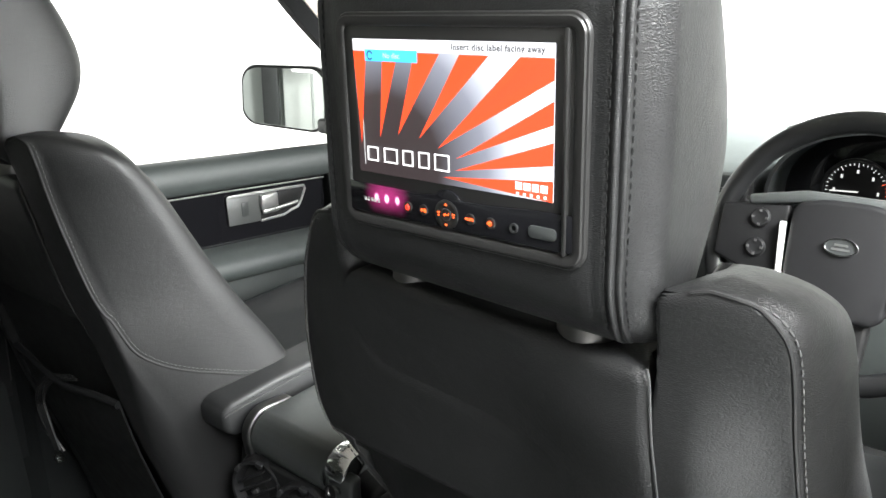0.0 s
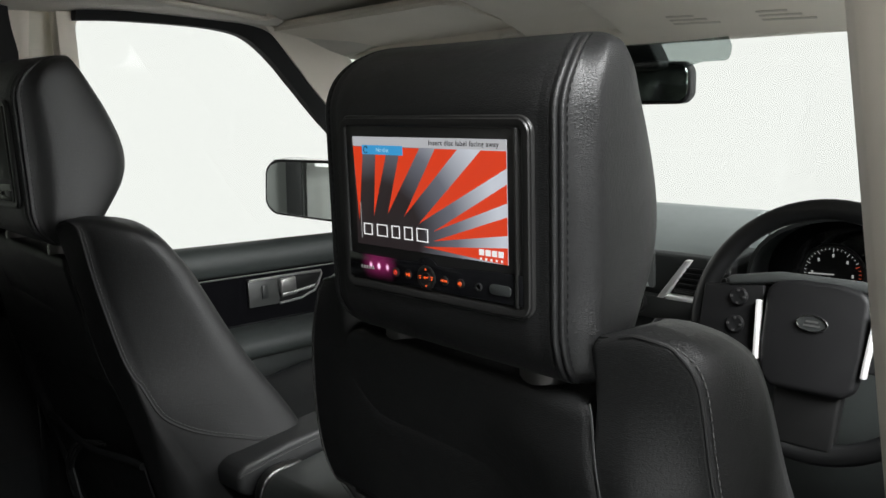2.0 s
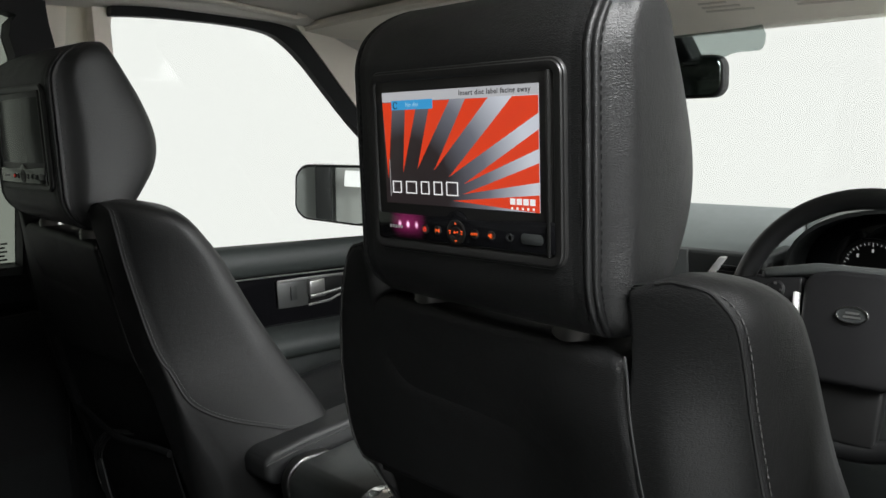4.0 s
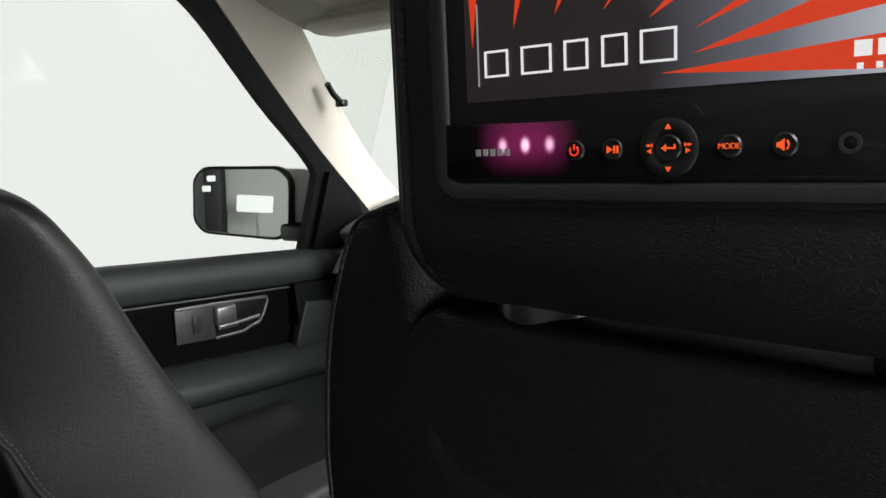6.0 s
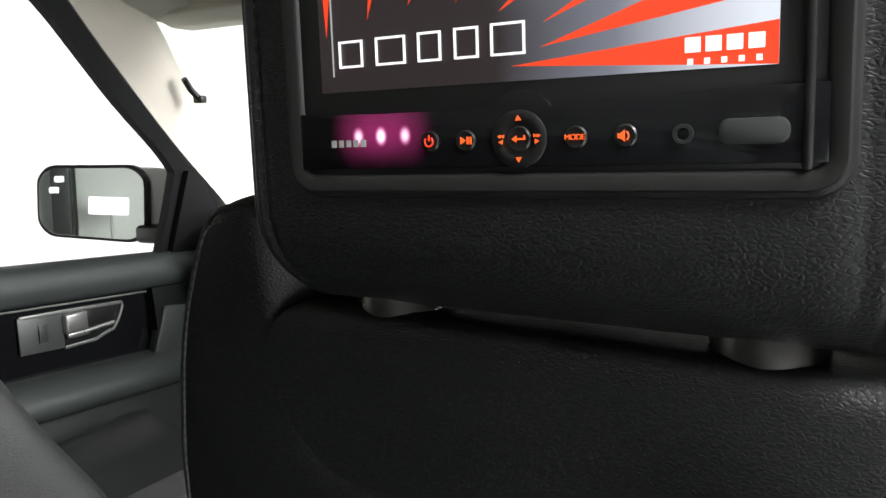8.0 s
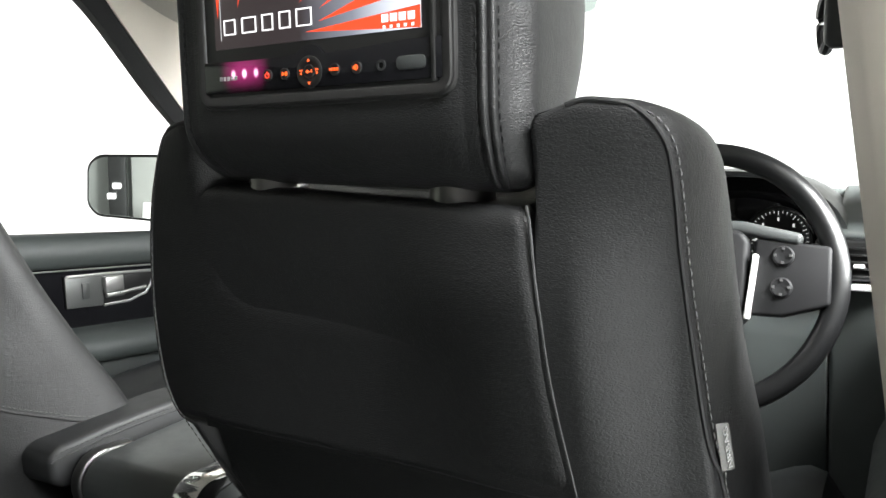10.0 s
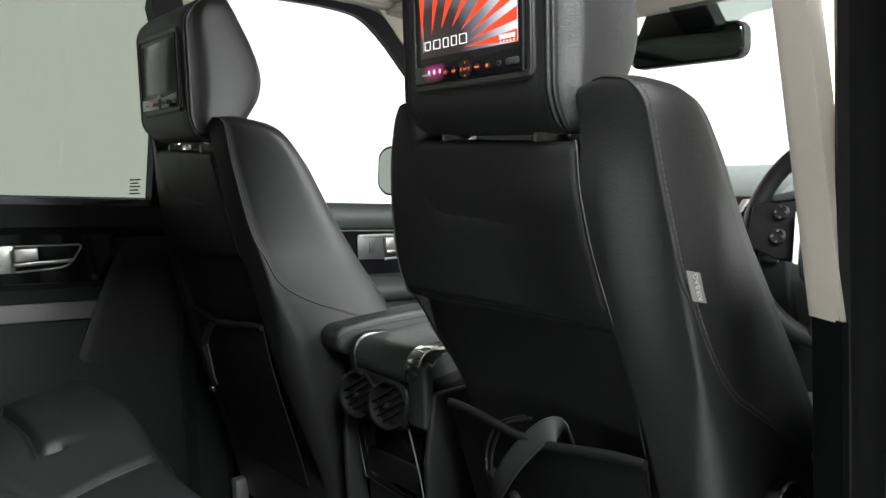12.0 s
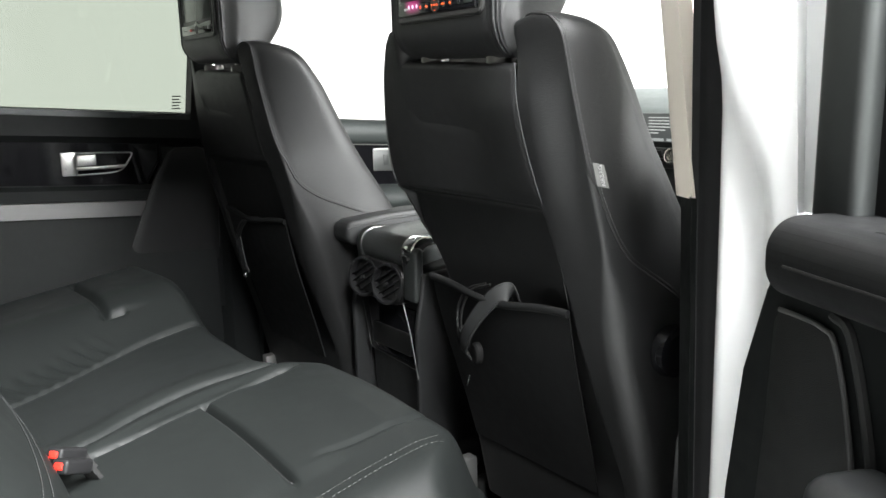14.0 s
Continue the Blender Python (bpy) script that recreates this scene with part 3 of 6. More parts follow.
        part("post", tube([(x, 0.055 + oy, 1.30 + oz), (x, 0.057 + oy, 1.375 + oz)], 0.006, 12, up=(0, 1, 0)), CHROME, root, "chrome support post")
    return root


# ---- monitor set into the back of a headrest ----
SCREEN_RED = glow("screen_red", (1.0, 0.06, 0.008), 0.72)
SCREEN_WHITE = glow("screen_white", (1, 1, 1), 0.9)
SCREEN_BLUE = glow("screen_blue", (0.05, 0.42, 0.85), 0.75)
SCREEN_PALE = glow("screen_pale_blue", (0.42, 0.74, 0.95), 0.8)
SCREEN_DARK = glow("screen_dark", (0.01, 0.01, 0.01), 0.15)
LED_RED = glow("button_red_light", (1.0, 0.04, 0.01), 1.0)
LED_ORANGE = glow("button_orange_light", (1.0, 0.11, 0.01), 1.0)
LED_DIM = glow("standby_red_light", (1.0, 0.04, 0.02), 0.35)
GLYPH_OFF = mat("unlit_symbol", (0.12, 0.12, 0.12), 0.5)
SCREEN_OFF = mat("dark_display", (0.062, 0.070, 0.064), 0.16, vary=0.05, rvary=0.02)


def ray_material(ox, oz, length):
    """Lit display ground: dark at the fan's origin, paling outwards."""
    m = glow("screen_rays", (1, 1, 1), 0.8)
    nt = m.node_tree
    tc = nt.nodes.new("ShaderNodeTexCoord")
    sub = nt.nodes.new("ShaderNodeVectorMath")
    sub.operation = "DISTANCE"
    sub.inputs[1].default_value = (ox, 0, oz)
    flat = nt.nodes.new("ShaderNodeVectorMath")
    flat.operation = "MULTIPLY"
    flat.inputs[1].default_value = (1, 0, 1.15)
    sub.inputs[1].default_value = (ox, 0, oz * 1.15)
    ramp = nt.nodes.new("ShaderNodeValToRGB")
    mr = nt.nodes.new("ShaderNodeMapRange")
    mr.inputs["From Max"].default_value = length
    e = ramp.color_ramp.elements
    e[0].position, e[0].color = 0.36, (0.022, 0.015, 0.016, 1)
    e[1].position, e[1].color = 0.98, (0.72, 0.76, 0.84, 1)
    e2 = ramp.color_ramp.elements.new(0.66)
    e2.color = (0.17, 0.18, 0.22, 1)
    nt.links.new(tc.outputs["Object"], flat.inputs[0])
    nt.links.new(flat.outputs[0], sub.inputs[0])
    nt.links.new(sub.outputs["Value"], mr.inputs["Value"])
    nt.links.new(mr.outputs["Result"], ramp.inputs["Fac"])
    nt.links.new(ramp.outputs["Color"], nt.nodes["Principled BSDF"].inputs["Emission Color"])
    return m


def face_out(x, y, z):
    """A pose whose xy plane faces the rear of the car."""
    return pose(x, y, z, 90, 0, 0)


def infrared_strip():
    """Smoked control strip; emission paints three infrared lamps, magenta on film, and their halo."""
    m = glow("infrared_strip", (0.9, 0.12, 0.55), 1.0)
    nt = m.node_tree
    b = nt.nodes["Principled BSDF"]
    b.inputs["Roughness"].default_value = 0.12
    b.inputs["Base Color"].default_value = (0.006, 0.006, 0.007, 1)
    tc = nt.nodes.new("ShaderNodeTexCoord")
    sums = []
    # first row: painted halo of glare; second row: bright lamp cores
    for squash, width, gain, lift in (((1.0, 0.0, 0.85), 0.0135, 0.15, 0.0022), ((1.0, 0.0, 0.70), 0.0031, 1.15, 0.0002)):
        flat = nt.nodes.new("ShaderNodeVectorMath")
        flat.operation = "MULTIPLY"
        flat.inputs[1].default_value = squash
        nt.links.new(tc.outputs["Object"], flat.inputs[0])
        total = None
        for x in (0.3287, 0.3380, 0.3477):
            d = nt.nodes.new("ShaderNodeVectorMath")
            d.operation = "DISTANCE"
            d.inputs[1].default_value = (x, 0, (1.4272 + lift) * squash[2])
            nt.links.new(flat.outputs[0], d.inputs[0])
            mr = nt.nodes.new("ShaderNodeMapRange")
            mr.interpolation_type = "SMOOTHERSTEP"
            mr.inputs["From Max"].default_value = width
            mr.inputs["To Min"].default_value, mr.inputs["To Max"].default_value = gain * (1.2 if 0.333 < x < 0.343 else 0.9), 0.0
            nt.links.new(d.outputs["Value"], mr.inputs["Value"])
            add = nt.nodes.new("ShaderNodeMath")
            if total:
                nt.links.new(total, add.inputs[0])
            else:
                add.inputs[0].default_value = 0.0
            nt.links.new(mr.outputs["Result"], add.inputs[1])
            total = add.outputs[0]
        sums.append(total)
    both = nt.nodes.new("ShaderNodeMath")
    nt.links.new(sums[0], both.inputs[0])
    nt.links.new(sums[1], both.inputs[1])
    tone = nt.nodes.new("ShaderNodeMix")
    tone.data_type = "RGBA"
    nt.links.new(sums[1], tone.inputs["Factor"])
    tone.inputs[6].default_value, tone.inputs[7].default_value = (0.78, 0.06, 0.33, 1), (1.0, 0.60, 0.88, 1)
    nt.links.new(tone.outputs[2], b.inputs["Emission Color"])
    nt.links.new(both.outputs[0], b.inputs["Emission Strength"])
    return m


def monitor(cx, oy, oz, lit, label):
    root = thing("headrest_monitor", (cx, oy, 1.412 + oz), label, "monitor", "headrest monitors")
    X = lambda x: cx + x - 0.39
    # soft outer frame
    x0, x1, z0, z1 = X(0.2965), X(0.4875), 1.4060 + oz, 1.5460 + oz
    lip = [(-0.0050, -0.012), (-0.0050, -0.002), (-0.0044, -0.0004), (-0.0030, 0.0006), (0.0012, 0.0006), (0.0020, -0.0006), (0.0032, -0.0009), (0.0040, -0.0020), (0.0040, -0.012)]
    mid = [(px, oy, pz) for px, pz in rounded(x0 + 0.0035, z0 + 0.0035, x1 - 0.0035, z1 - 0.0035, 0.0085, 8)]
    part("outer_frame", sweep(mid, lip, True, (0, -1, 0)), SURROUND, root, "dark grey moulded plastic surround")
    face = part("bezel", box((x0 + 0.0068, oy + 0.0012, z0 + 0.0065), (x1 - 0.0068, oy + 0.02, z1 - 0.0065), 0.0015), BEZEL, root, "flat charcoal plastic front")
    sx0, sx1, sz0, sz1 = X(0.313), X(0.467), 1.4435 + oz, 1.530 + oz
    # raised ridge down the outer side
    part("ridge", box((X(0.4738), oy - 0.0018, z0 + 0.008), (X(0.4765), oy + 0.004, z1 - 0.008), 0.0009), BEZEL, root)
    yd = oy + 0.0008
    if not lit:
        part("display", box((sx0, yd, sz0), (sx1, yd + 0.002, sz1), 0.0003), SCREEN_OFF, face, "switched-off display glass")
    else:
        ox, oz2 = X(0.337), 1.455
        disp = part("display", box((sx0, yd, sz0), (sx1, yd + 0.002, sz1), 0.0003), ray_material(ox, oz2, 0.128), face, "lit display with red and white fan of rays")
        # fan of red rays: tip, then two points on the border (fractions of the display)
        W, H = sx1 - sx0, sz1 - sz0
        P = lambda a, b: (sx0 + a * W, sz1 - b * H)
        fans = [[(0.022, 0.78), (0.0, 0.09), (0.075, 0.09)], [(0.135, 0.72), (0.17, 0.09), (0.255, 0.09)],
                [(0.24, 0.685), (0.345, 0.09), (0.475, 0.09)], [(0.355, 0.695), (0.575, 0.09), (0.715, 0.09)],
                [(0.455, 0.745), (0.855, 0.09), (1.0, 0.09), (1.0, 0.225)], [(0.55, 0.80), (1.0, 0.35), (1.0, 0.50)],
                [(0.545, 0.885), (1.0, 0.61), (1.0, 0.76)], [(0.48, 0.945), (1.0, 0.86), (1.0, 1.0), (0.85, 0.985)]]
        for tri in fans:
            bm = bmesh.new()
            bm.faces.new([bm.verts.new((px, yd - 0.00025, pz)) for px, pz in (P(*q) for q in tri)])
            part("red_ray", bm, SCREEN_RED, disp, smooth=False)
        part("caption_strip", box((*P(0.0, 0.085)[:1], yd - 0.0004, P(0, 0.085)[1]), (P(1, 0)[0], yd - 0.0001, P(0, 0.0)[1]), 0), glow("screen_strip", (0.62, 0.63, 0.66), 0.75), disp, "pale caption strip")
        part("caption", words("Insert disc label facing away", 0.0051, face_out(*[(P(0.748, 0)[0]), yd - 0.0006, P(0, 0.042)[1]]), 0.00005, 1.12, 0.00010), SCREEN_DARK, disp, "black caption lettering")
        a, b = P(0.072, 0.158), P(0.362, 0.075)
        part("notice", box((a[0], yd - 0.0009, a[1]), (b[0], yd - 0.0004, b[1]), 0), SCREEN_BLUE, disp, "sky-blue notice box")
        part("notice_text", words("No disc", 0.0046, face_out((a[0] + b[0]) / 2 + 0.001, yd - 0.0011, (a[1] + b[1]) / 2), 0.00005), SCREEN_PALE, disp)
        part("notice_symbol", tube([(a[0] + 0.0045 + 0.0022 * math.cos(t), yd - 0.001, (a[1] + b[1]) / 2 + 0.0026 * math.sin(t)) for t in lin(14, 0.4, 5.6)], 0.0004, 6, up=(0, 1, 0)), SCREEN_DARK, disp)
        # maker's mark as plain bars
        for i, w in enumerate((0.010, 0.012, 0.009, 0.009, 0.012)):
            px = X(0.3215) + (0.0, 0.0155, 0.0325, 0.0465, 0.0600)[i] * 0.98
            z0m, z1m, st = 1.4518, 1.4612 + 0.0010 * (i / 4), 0.0009
            bars = join(*[box((px + p * (w - st), yd - 0.0006, z0m), (px + p * (w - st) + st, yd - 0.0003, z1m), 0) for p in (0, 1)],
                        *[box((px + st * 0.9, yd - 0.0006, zz), (px + w - st * 0.9, yd - 0.0003, zz + 0.0008), 0) for zz in (z0m, z1m - 0.0008)])
            part("mark_bar", bars, SCREEN_WHITE, disp, smooth=False)
        part("mark_rule", box((X(0.3186), yd - 0.0005, 1.449), (X(0.3191), yd - 0.0002, 1.478), 0), glow("screen_rule", (0.6, 0.6, 0.6), 0.5), disp)
        for i in range(4):
            px = P(0.835, 0)[0] + i * 0.0058
            part("badge_bar", box((px, yd - 0.0006, P(0, 0.945)[1]), (px + 0.0044, yd - 0.0003, P(0, 0.895)[1]), 0), SCREEN_WHITE, disp, smooth=False)
        for i in range(5):
            px = P(0.84, 0)[0] + i * 0.0047
            part("badge_dot", box((px, yd - 0.0006, P(0, 0.985)[1]), (px + 0.0016, yd - 0.0003, P(0, 0.965)[1]), 0), SCREEN_WHITE, disp, smooth=False)
    # control strip with a hump round the ring of arrow keys
    bz = 1.425 + oz
    hump = [(X(0.3035), 1.4160 + oz), (X(0.4805), 1.4160 + oz), (X(0.4805), 1.4380 + oz), (X(0.455), 1.4377 + oz), (X(0.420), 1.4355 + oz)]
    hump += [(X(0.390) + 0.0125 * math.cos(radians(t)), 1.4285 + oz + 0.0125 * math.sin(radians(t))) for t in range(32, 149, 9)]
    hump += [(X(0.365), 1.4352 + oz), (X(0.335), 1.4352 + oz), (X(0.3035), 1.4362 + oz)]
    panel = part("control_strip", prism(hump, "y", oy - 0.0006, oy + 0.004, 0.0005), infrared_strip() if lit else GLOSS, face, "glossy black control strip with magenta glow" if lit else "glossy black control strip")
    yk = oy - 0.0008
    red, orange = (LED_RED, LED_ORANGE) if lit else (LED_DIM, GLYPH_OFF)
    def key(x, r):
        return part("key", lathe([(r, -0.001), (r, 0.0003), (r - 0.0005, 0.0007), (r - 0.0012, 0.0005)], 24, pose(X(x), yk, bz, 90, 0, 0)), SATIN, panel)
    def glyph(bm, m, c):
        k = Matrix.Translation((X(c), 0, bz))
        bm.transform(k @ Matrix.Diagonal((0.84, 1, 0.84, 1)) @ k.inverted())
        part("symbol", bm, m, panel, smooth=False)
    yg = yk - 0.0009
    tri = lambda pts: prism([(X(x), bz + z) for x, z in pts], "y", yg, yg + 0.0004, 0)
    key(0.3575, 0.0036)
    glyph(join(tube([(X(0.3575) + 0.0018 * math.sin(radians(t)), yg, bz + 0.0019 * math.cos(radians(t))) for t in range(40, 325, 15)], 0.00035, 6, up=(0, 1, 0)), tri([(0.3572, 0.0002), (0.3578, 0.0002), (0.3578, 0.0026), (0.3572, 0.0026)])), red, 0.3575)
    key(0.371, 0.0036)
    glyph(join(tri([(0.369, -0.0015), (0.3714, 0), (0.369, 0.0015)]), tri([(0.3718, -0.0015), (0.3725, -0.0015), (0.3725, 0.0015), (0.3718, 0.0015)]), tri([(0.3731, -0.0015), (0.3738, -0.0015), (0.3738, 0.0015), (0.3731, 0.0015)])), orange, 0.371)
    part("key_ring", lathe([(0.0094, -0.001), (0.0094, 0.0002), (0.0090, 0.0005), (0.0060, 0.0005), (0.0052, 0.0)], 40, pose(X(0.390), yk, bz, 90, 0, 0)), SATIN, panel)
    key(0.390, 0.0042)
    for a in (0, 180):
        c, d = X(0.390), 1 if a == 0 else -1
        glyph(prism([(c - 0.0012, bz + d * 0.0070), (c + 0.0012, bz + d * 0.0070), (c, bz + d * 0.0090)], "y", yg, yg + 0.0004, 0), orange, 0.390)
    glyph(join(tri([(0.3872, 0), (0.3892, 0.0014), (0.3892, -0.0014)]), tri([(0.3892, -0.0004), (0.3928, -0.0004), (0.3928, 0.0014), (0.3922, 0.0014), (0.3922, 0.0003), (0.3892, 0.0003)])), orange, 0.390)
    for c, d in ((0.3826, -1), (0.3976, 1)):
        glyph(join(*[tri([(c + d * k, 0.0018), (c + d * k, 0.0004), (c + d * (k + 0.0014), 0.0011)]) for k in (-0.0014, 0.0)], tri([(c + d * -0.0009, -0.0020), (c + d * -0.0009, -0.0001), (c + d * 0.0009, -0.00105)])), orange, 0.390)
    key(0.409, 0.0036)
    part("symbol", words("MODE", 0.0025, face_out(X(0.4088), yg, bz), 0.0002, 0.9), orange, panel)
    key(0.4245, 0.0036)
    glyph(join(tri([(0.4220, -0.0009), (0.4230, -0.0009), (0.4230, 0.0009), (0.4220, 0.0009)]), tri([(0.4230, -0.0009), (0.4246, -0.0022), (0.4246, 0.0022), (0.4230, 0.0009)]), tube([(X(0.4248) + 0.0012 * math.cos(t), yg, bz + 0.0016 * math.sin(t)) for t in lin(8, -1.2, 1.2)], 0.0003, 6, up=(0, 1, 0))), orange, 0.4238)
    part("socket", lathe([(0.0030, -0.001), (0.0030, 0.0009), (0.0019, 0.0009), (0.0017, -0.003)], 24, pose(X(0.4415), yk, bz, 90, 0, 0)), PLASTIC, panel, "round earphone socket")
    part("cover", prism(rounded(X(0.4515), bz - 0.0035, X(0.4705), bz + 0.0040, 0.003, 5), "y", oy - 0.0016, oy + 0.001, 0.0006), STACK, panel, "grey rubber socket cover")
    for i in range(5):
        px = X(0.3172) + i * 0.0031
        part("mark", box((px, yk - 0.0001, bz - 0.0011), (px + 0.0020, yk + 0.0002, bz + 0.0014), 0), PRINT_PALE, panel, smooth=False)
    return root, panel, X, bz


# ---- front seat ----
# half widths of the back's corner, by height: driver's seat, then passenger's
DRIVER_RIGHT = [(0.58, 0.232), (0.8, 0.240), (1.0, 0.238), (1.1, 0.230), (1.18, 0.223), (1.25, 0.216), (1.317, 0.2095), (1.353, 0.2075), (1.376, 0.2045), (1.388, 0.198), (1.397, 0.187), (1.4025, 0.170), (1.404, 0.152)]
DRIVER_LEFT = [(0.58, 0.168), (0.8, 0.172), (0.9, 0.180), (0.98, 0.176), (1.02, 0.176), (1.06, 0.188), (1.10, 0.202), (1.15, 0.217), (1.19, 0.228), (1.25, 0.222), (1.30, 0.209), (1.335, 0.197), (1.36, 0.185), (1.388, 0.168), (1.398, 0.156), (1.404, 0.140)]
PASSENGER_RIGHT = [(0.58, 0.215), (1.0, 0.222), (1.08, 0.215), (1.15, 0.203), (1.2, 0.190), (1.26, 0.180), (1.325, 0.177), (1.375, 0.182), (1.39, 0.180), (1.4, 0.168), (1.404, 0.150)]
PASSENGER_LEFT = [(0.58, 0.24), (1.05, 0.252), (1.12, 0.243), (1.25, 0.219), (1.31, 0.195), (1.37, 0.165), (1.395, 0.150), (1.404, 0.140)]
# half widths of the side's front edge
DRIVER_EDGE = [(0.58, 0.245), (0.95, 0.240), (1.05, 0.231), (1.15, 0.228), (1.2, 0.225), (1.25, 0.2195), (1.3, 0.2170), (1.36, 0.2165), (1.385, 0.2135), (1.397, 0.203), (1.4025, 0.187), (1.404, 0.165)]
PASSENGER_EDGE = [(0.58, 0.25), (1.0, 0.250), (1.1, 0.242), (1.2, 0.238), (1.3, 0.235), (1.37, 0.231), (1.39, 0.219), (1.4, 0.195), (1.404, 0.160)]
# depth of the sides
DEPTH = [(0.58, 0.22), (1.0, 0.212), (1.05, 0.20), (1.085, 0.188), (1.15, 0.158), (1.22, 0.131), (1.29, 0.109), (1.32, 0.100), (1.36, 0.087), (1.385, 0.076), (1.404, 0.062)]
# the piped seam: (height, reach), reach 1 at the corner of the back, 2 at the front edge of the side
PIPE_DRIVER = [(1.4015, 0.86), (1.4015, 0.93), (1.399, 0.985), (1.392, 0.985), (1.376, 0.985), (1.35, 0.985), (1.31, 0.985), (1.26, 0.985), (1.21, 0.99), (1.18, 1.02), (1.145, 1.07), (1.10, 1.16), (1.075, 1.29), (1.045, 1.48), (1.008, 1.64), (0.984, 1.70)]
PIPE_PASSENGER = [(1.4015, 0.86), (1.3995, 0.95), (1.394, 0.985), (1.375, 0.985), (1.33, 0.985), (1.27, 0.985), (1.20, 0.985), (1.15, 1.02), (1.122, 1.06), (1.10, 1.16), (1.082, 1.30), (1.066, 1.48), (1.052, 1.64), (1.045, 1.8)]
PIPE_PLAIN = [(1.401, 0.88), (1.396, 0.98), (1.385, 0.985), (1.33, 0.985), (1.25, 0.985), (1.15, 0.985), (1.05, 0.985), (0.95, 0.985), (0.85, 0.985)]
SEAT_TOP, SEAT_LOW = 1.404, 0.60


def front_seat(cx, s, oy, oz, label, right, left, edge):
    """s: which side is outboard."""
    root = thing("front_seat", (cx, 0.45 + oy, 0.56), label, "car seat", "front seats")
    back = lambda z: oy + 0.034 + (1.34 - (z - oz)) * 0.20 + 0.02 * step(1.0, 0.7, z - oz)
    width = lambda z, d=1: interp(z - oz, right if d > 0 else left)

    def knee(x, h):
        """How far inside the knee hollow of the back a point lies."""
        wl = 0.215 - 0.17 * (1.165 - h)
        wr = 0.131 + 0.13 * (1.165 - h)
        inside = (1 - step(wr - 0.006, wr + 0.012, x)) * (1 - step(wl - 0.010, wl + 0.010, -x))
        return inside * (1 - step(1.146, 1.166, h)) * step(0.70, 0.78, h)

    def bulge(x, h):
        """Padding that swells the back beside the seam."""
        return 0.017 * step(1.375, 1.283, h) * step(1.03, 1.28, h) * step(0.0, 0.12, x) * (1 - step(0.15, 0.205, x)) if s > 0 else 0.0

    def shell(q, z, d):
        """Point of the shell at a height: reach q from the middle of the back (0) round the corner (1) and the side (2) to the front (3)."""
        h = min(z - oz, SEAT_TOP)
        top = max(0.0, h - (SEAT_TOP - 0.010)) / 0.010
        tuck = 0.010 * (1 - math.sqrt(max(0.0, 1 - min(1.0, top) ** 2)))
        wp = interp(h, right if d > 0 else left)
        wf = interp(h, edge) if d > 0 else wp + 0.012
        deep = interp(h, DEPTH)
        r, yb = 0.006 + 0.030 * (1 - step(0.98, 1.14, h)), back(z) + tuck
        if q <= 1:
            x = wp * q
            y = yb + r - math.sqrt(max(0.0, r * r - max(0.0, x - wp + r) ** 2)) - 0.003 * (1 - q * q) + 0.006 * max(0.0, (x - 0.135) / max(0.02, wp - 0.135)) ** 2 * min(1.0, 1.2 - top)
        elif q <= 2:
            t = q - 1
            x = wp + (wf - wp) * t ** 0.8 + 0.004 * math.sin(math.pi * t) - 0.010 * max(0.0, t - 0.82) ** 2 * 12
            y = yb + r + 0.006 * min(1.0, 1.2 - top) + (deep - r - tuck - 0.006 * min(1.0, 1.2 - top)) * t
        else:
            t = (q - 2) * math.pi / 2
            x = (wf - 0.0039) * max(0.0, math.cos(t)) ** 0.55
            y = yb + deep - tuck + (0.040 - tuck) * math.sin(t) ** 0.8
        ax = abs(x)
        n = 1 - (step(0.1225, 0.132, ax) if d > 0 else step(0.092, 0.139, ax))
        low = 0.86 * n + 0.14 * (1 - step(0.127, 0.163, ax)) if d > 0 else n
        if q <= 1:
            y += (0.025 if s > 0 else 0.012) * knee(d * x, h) + n * (0.012 * step(1.25, 1.31, h) + 0.034 * step(1.315, 1.36, h)) - bulge(d * x, h)
        fall = 0.17 * max(0.0, y - yb - 0.022) * step(1.30, 1.39, h) * (1 - low)
        front = 0.020 * step(2.0, 2.4, q)
        return Vector((cx + d * x, y, z - (0.060 - front) * low * step(1.28, 1.40, h) - fall))

    heights = lin(64, SEAT_LOW, 1.13) + lin(10, 1.134, 1.162) + lin(46, 1.165, 1.385) + [1.388, 1.391, 1.394, 1.3955, 1.397, 1.3985, 1.400, 1.4015, 1.4028, 1.4037, SEAT_TOP]
    qs_back = lin(14, 0.0, 0.52) + lin(44, 0.53, 0.92) + lin(10, 0.93, 0.995)
    qs_side, qs_front = lin(16, 1.0, 2.0), lin(14, 2.08, 3.0)
    qs = qs_back + qs_side + qs_front
    body = bmesh.new()
    rings = []
    for h in heights:
        ring = [body.verts.new(shell(q, h + oz, 1)) for q in qs]
        ring += [body.verts.new(shell(q, h + oz, -1)) for q in qs[-2:0:-1]]
        rings.append(ring)
    m = len(rings[0])
    for p, q in zip(rings, rings[1:]):
        for i in range(m):
            body.faces.new((p[i], p[(i + 1) % m], q[(i + 1) % m], q[i]))
    top, n = rings[-1], len(qs)
    # lid over the shoulders: back and front points paired outwards from the middle
    nb, nf = len(qs_back), len(qs_front)
    for side in (1, -1):
        at = lambda i: top[i] if side > 0 else top[(-i) % m]
        lo = 0
        for k in range(nf - 1):
            hi = int((k + 1) * (nb - 1) / (nf - 1))
            verts = [at(i) for i in range(lo, hi + 1)] + [at(n - 2 - k), at(n - 1 - k)]
            body.faces.new(verts if side > 0 else verts[::-1])
            lo = hi
        verts = [at(i) for i in range(nb - 1, n - nf + 1)]
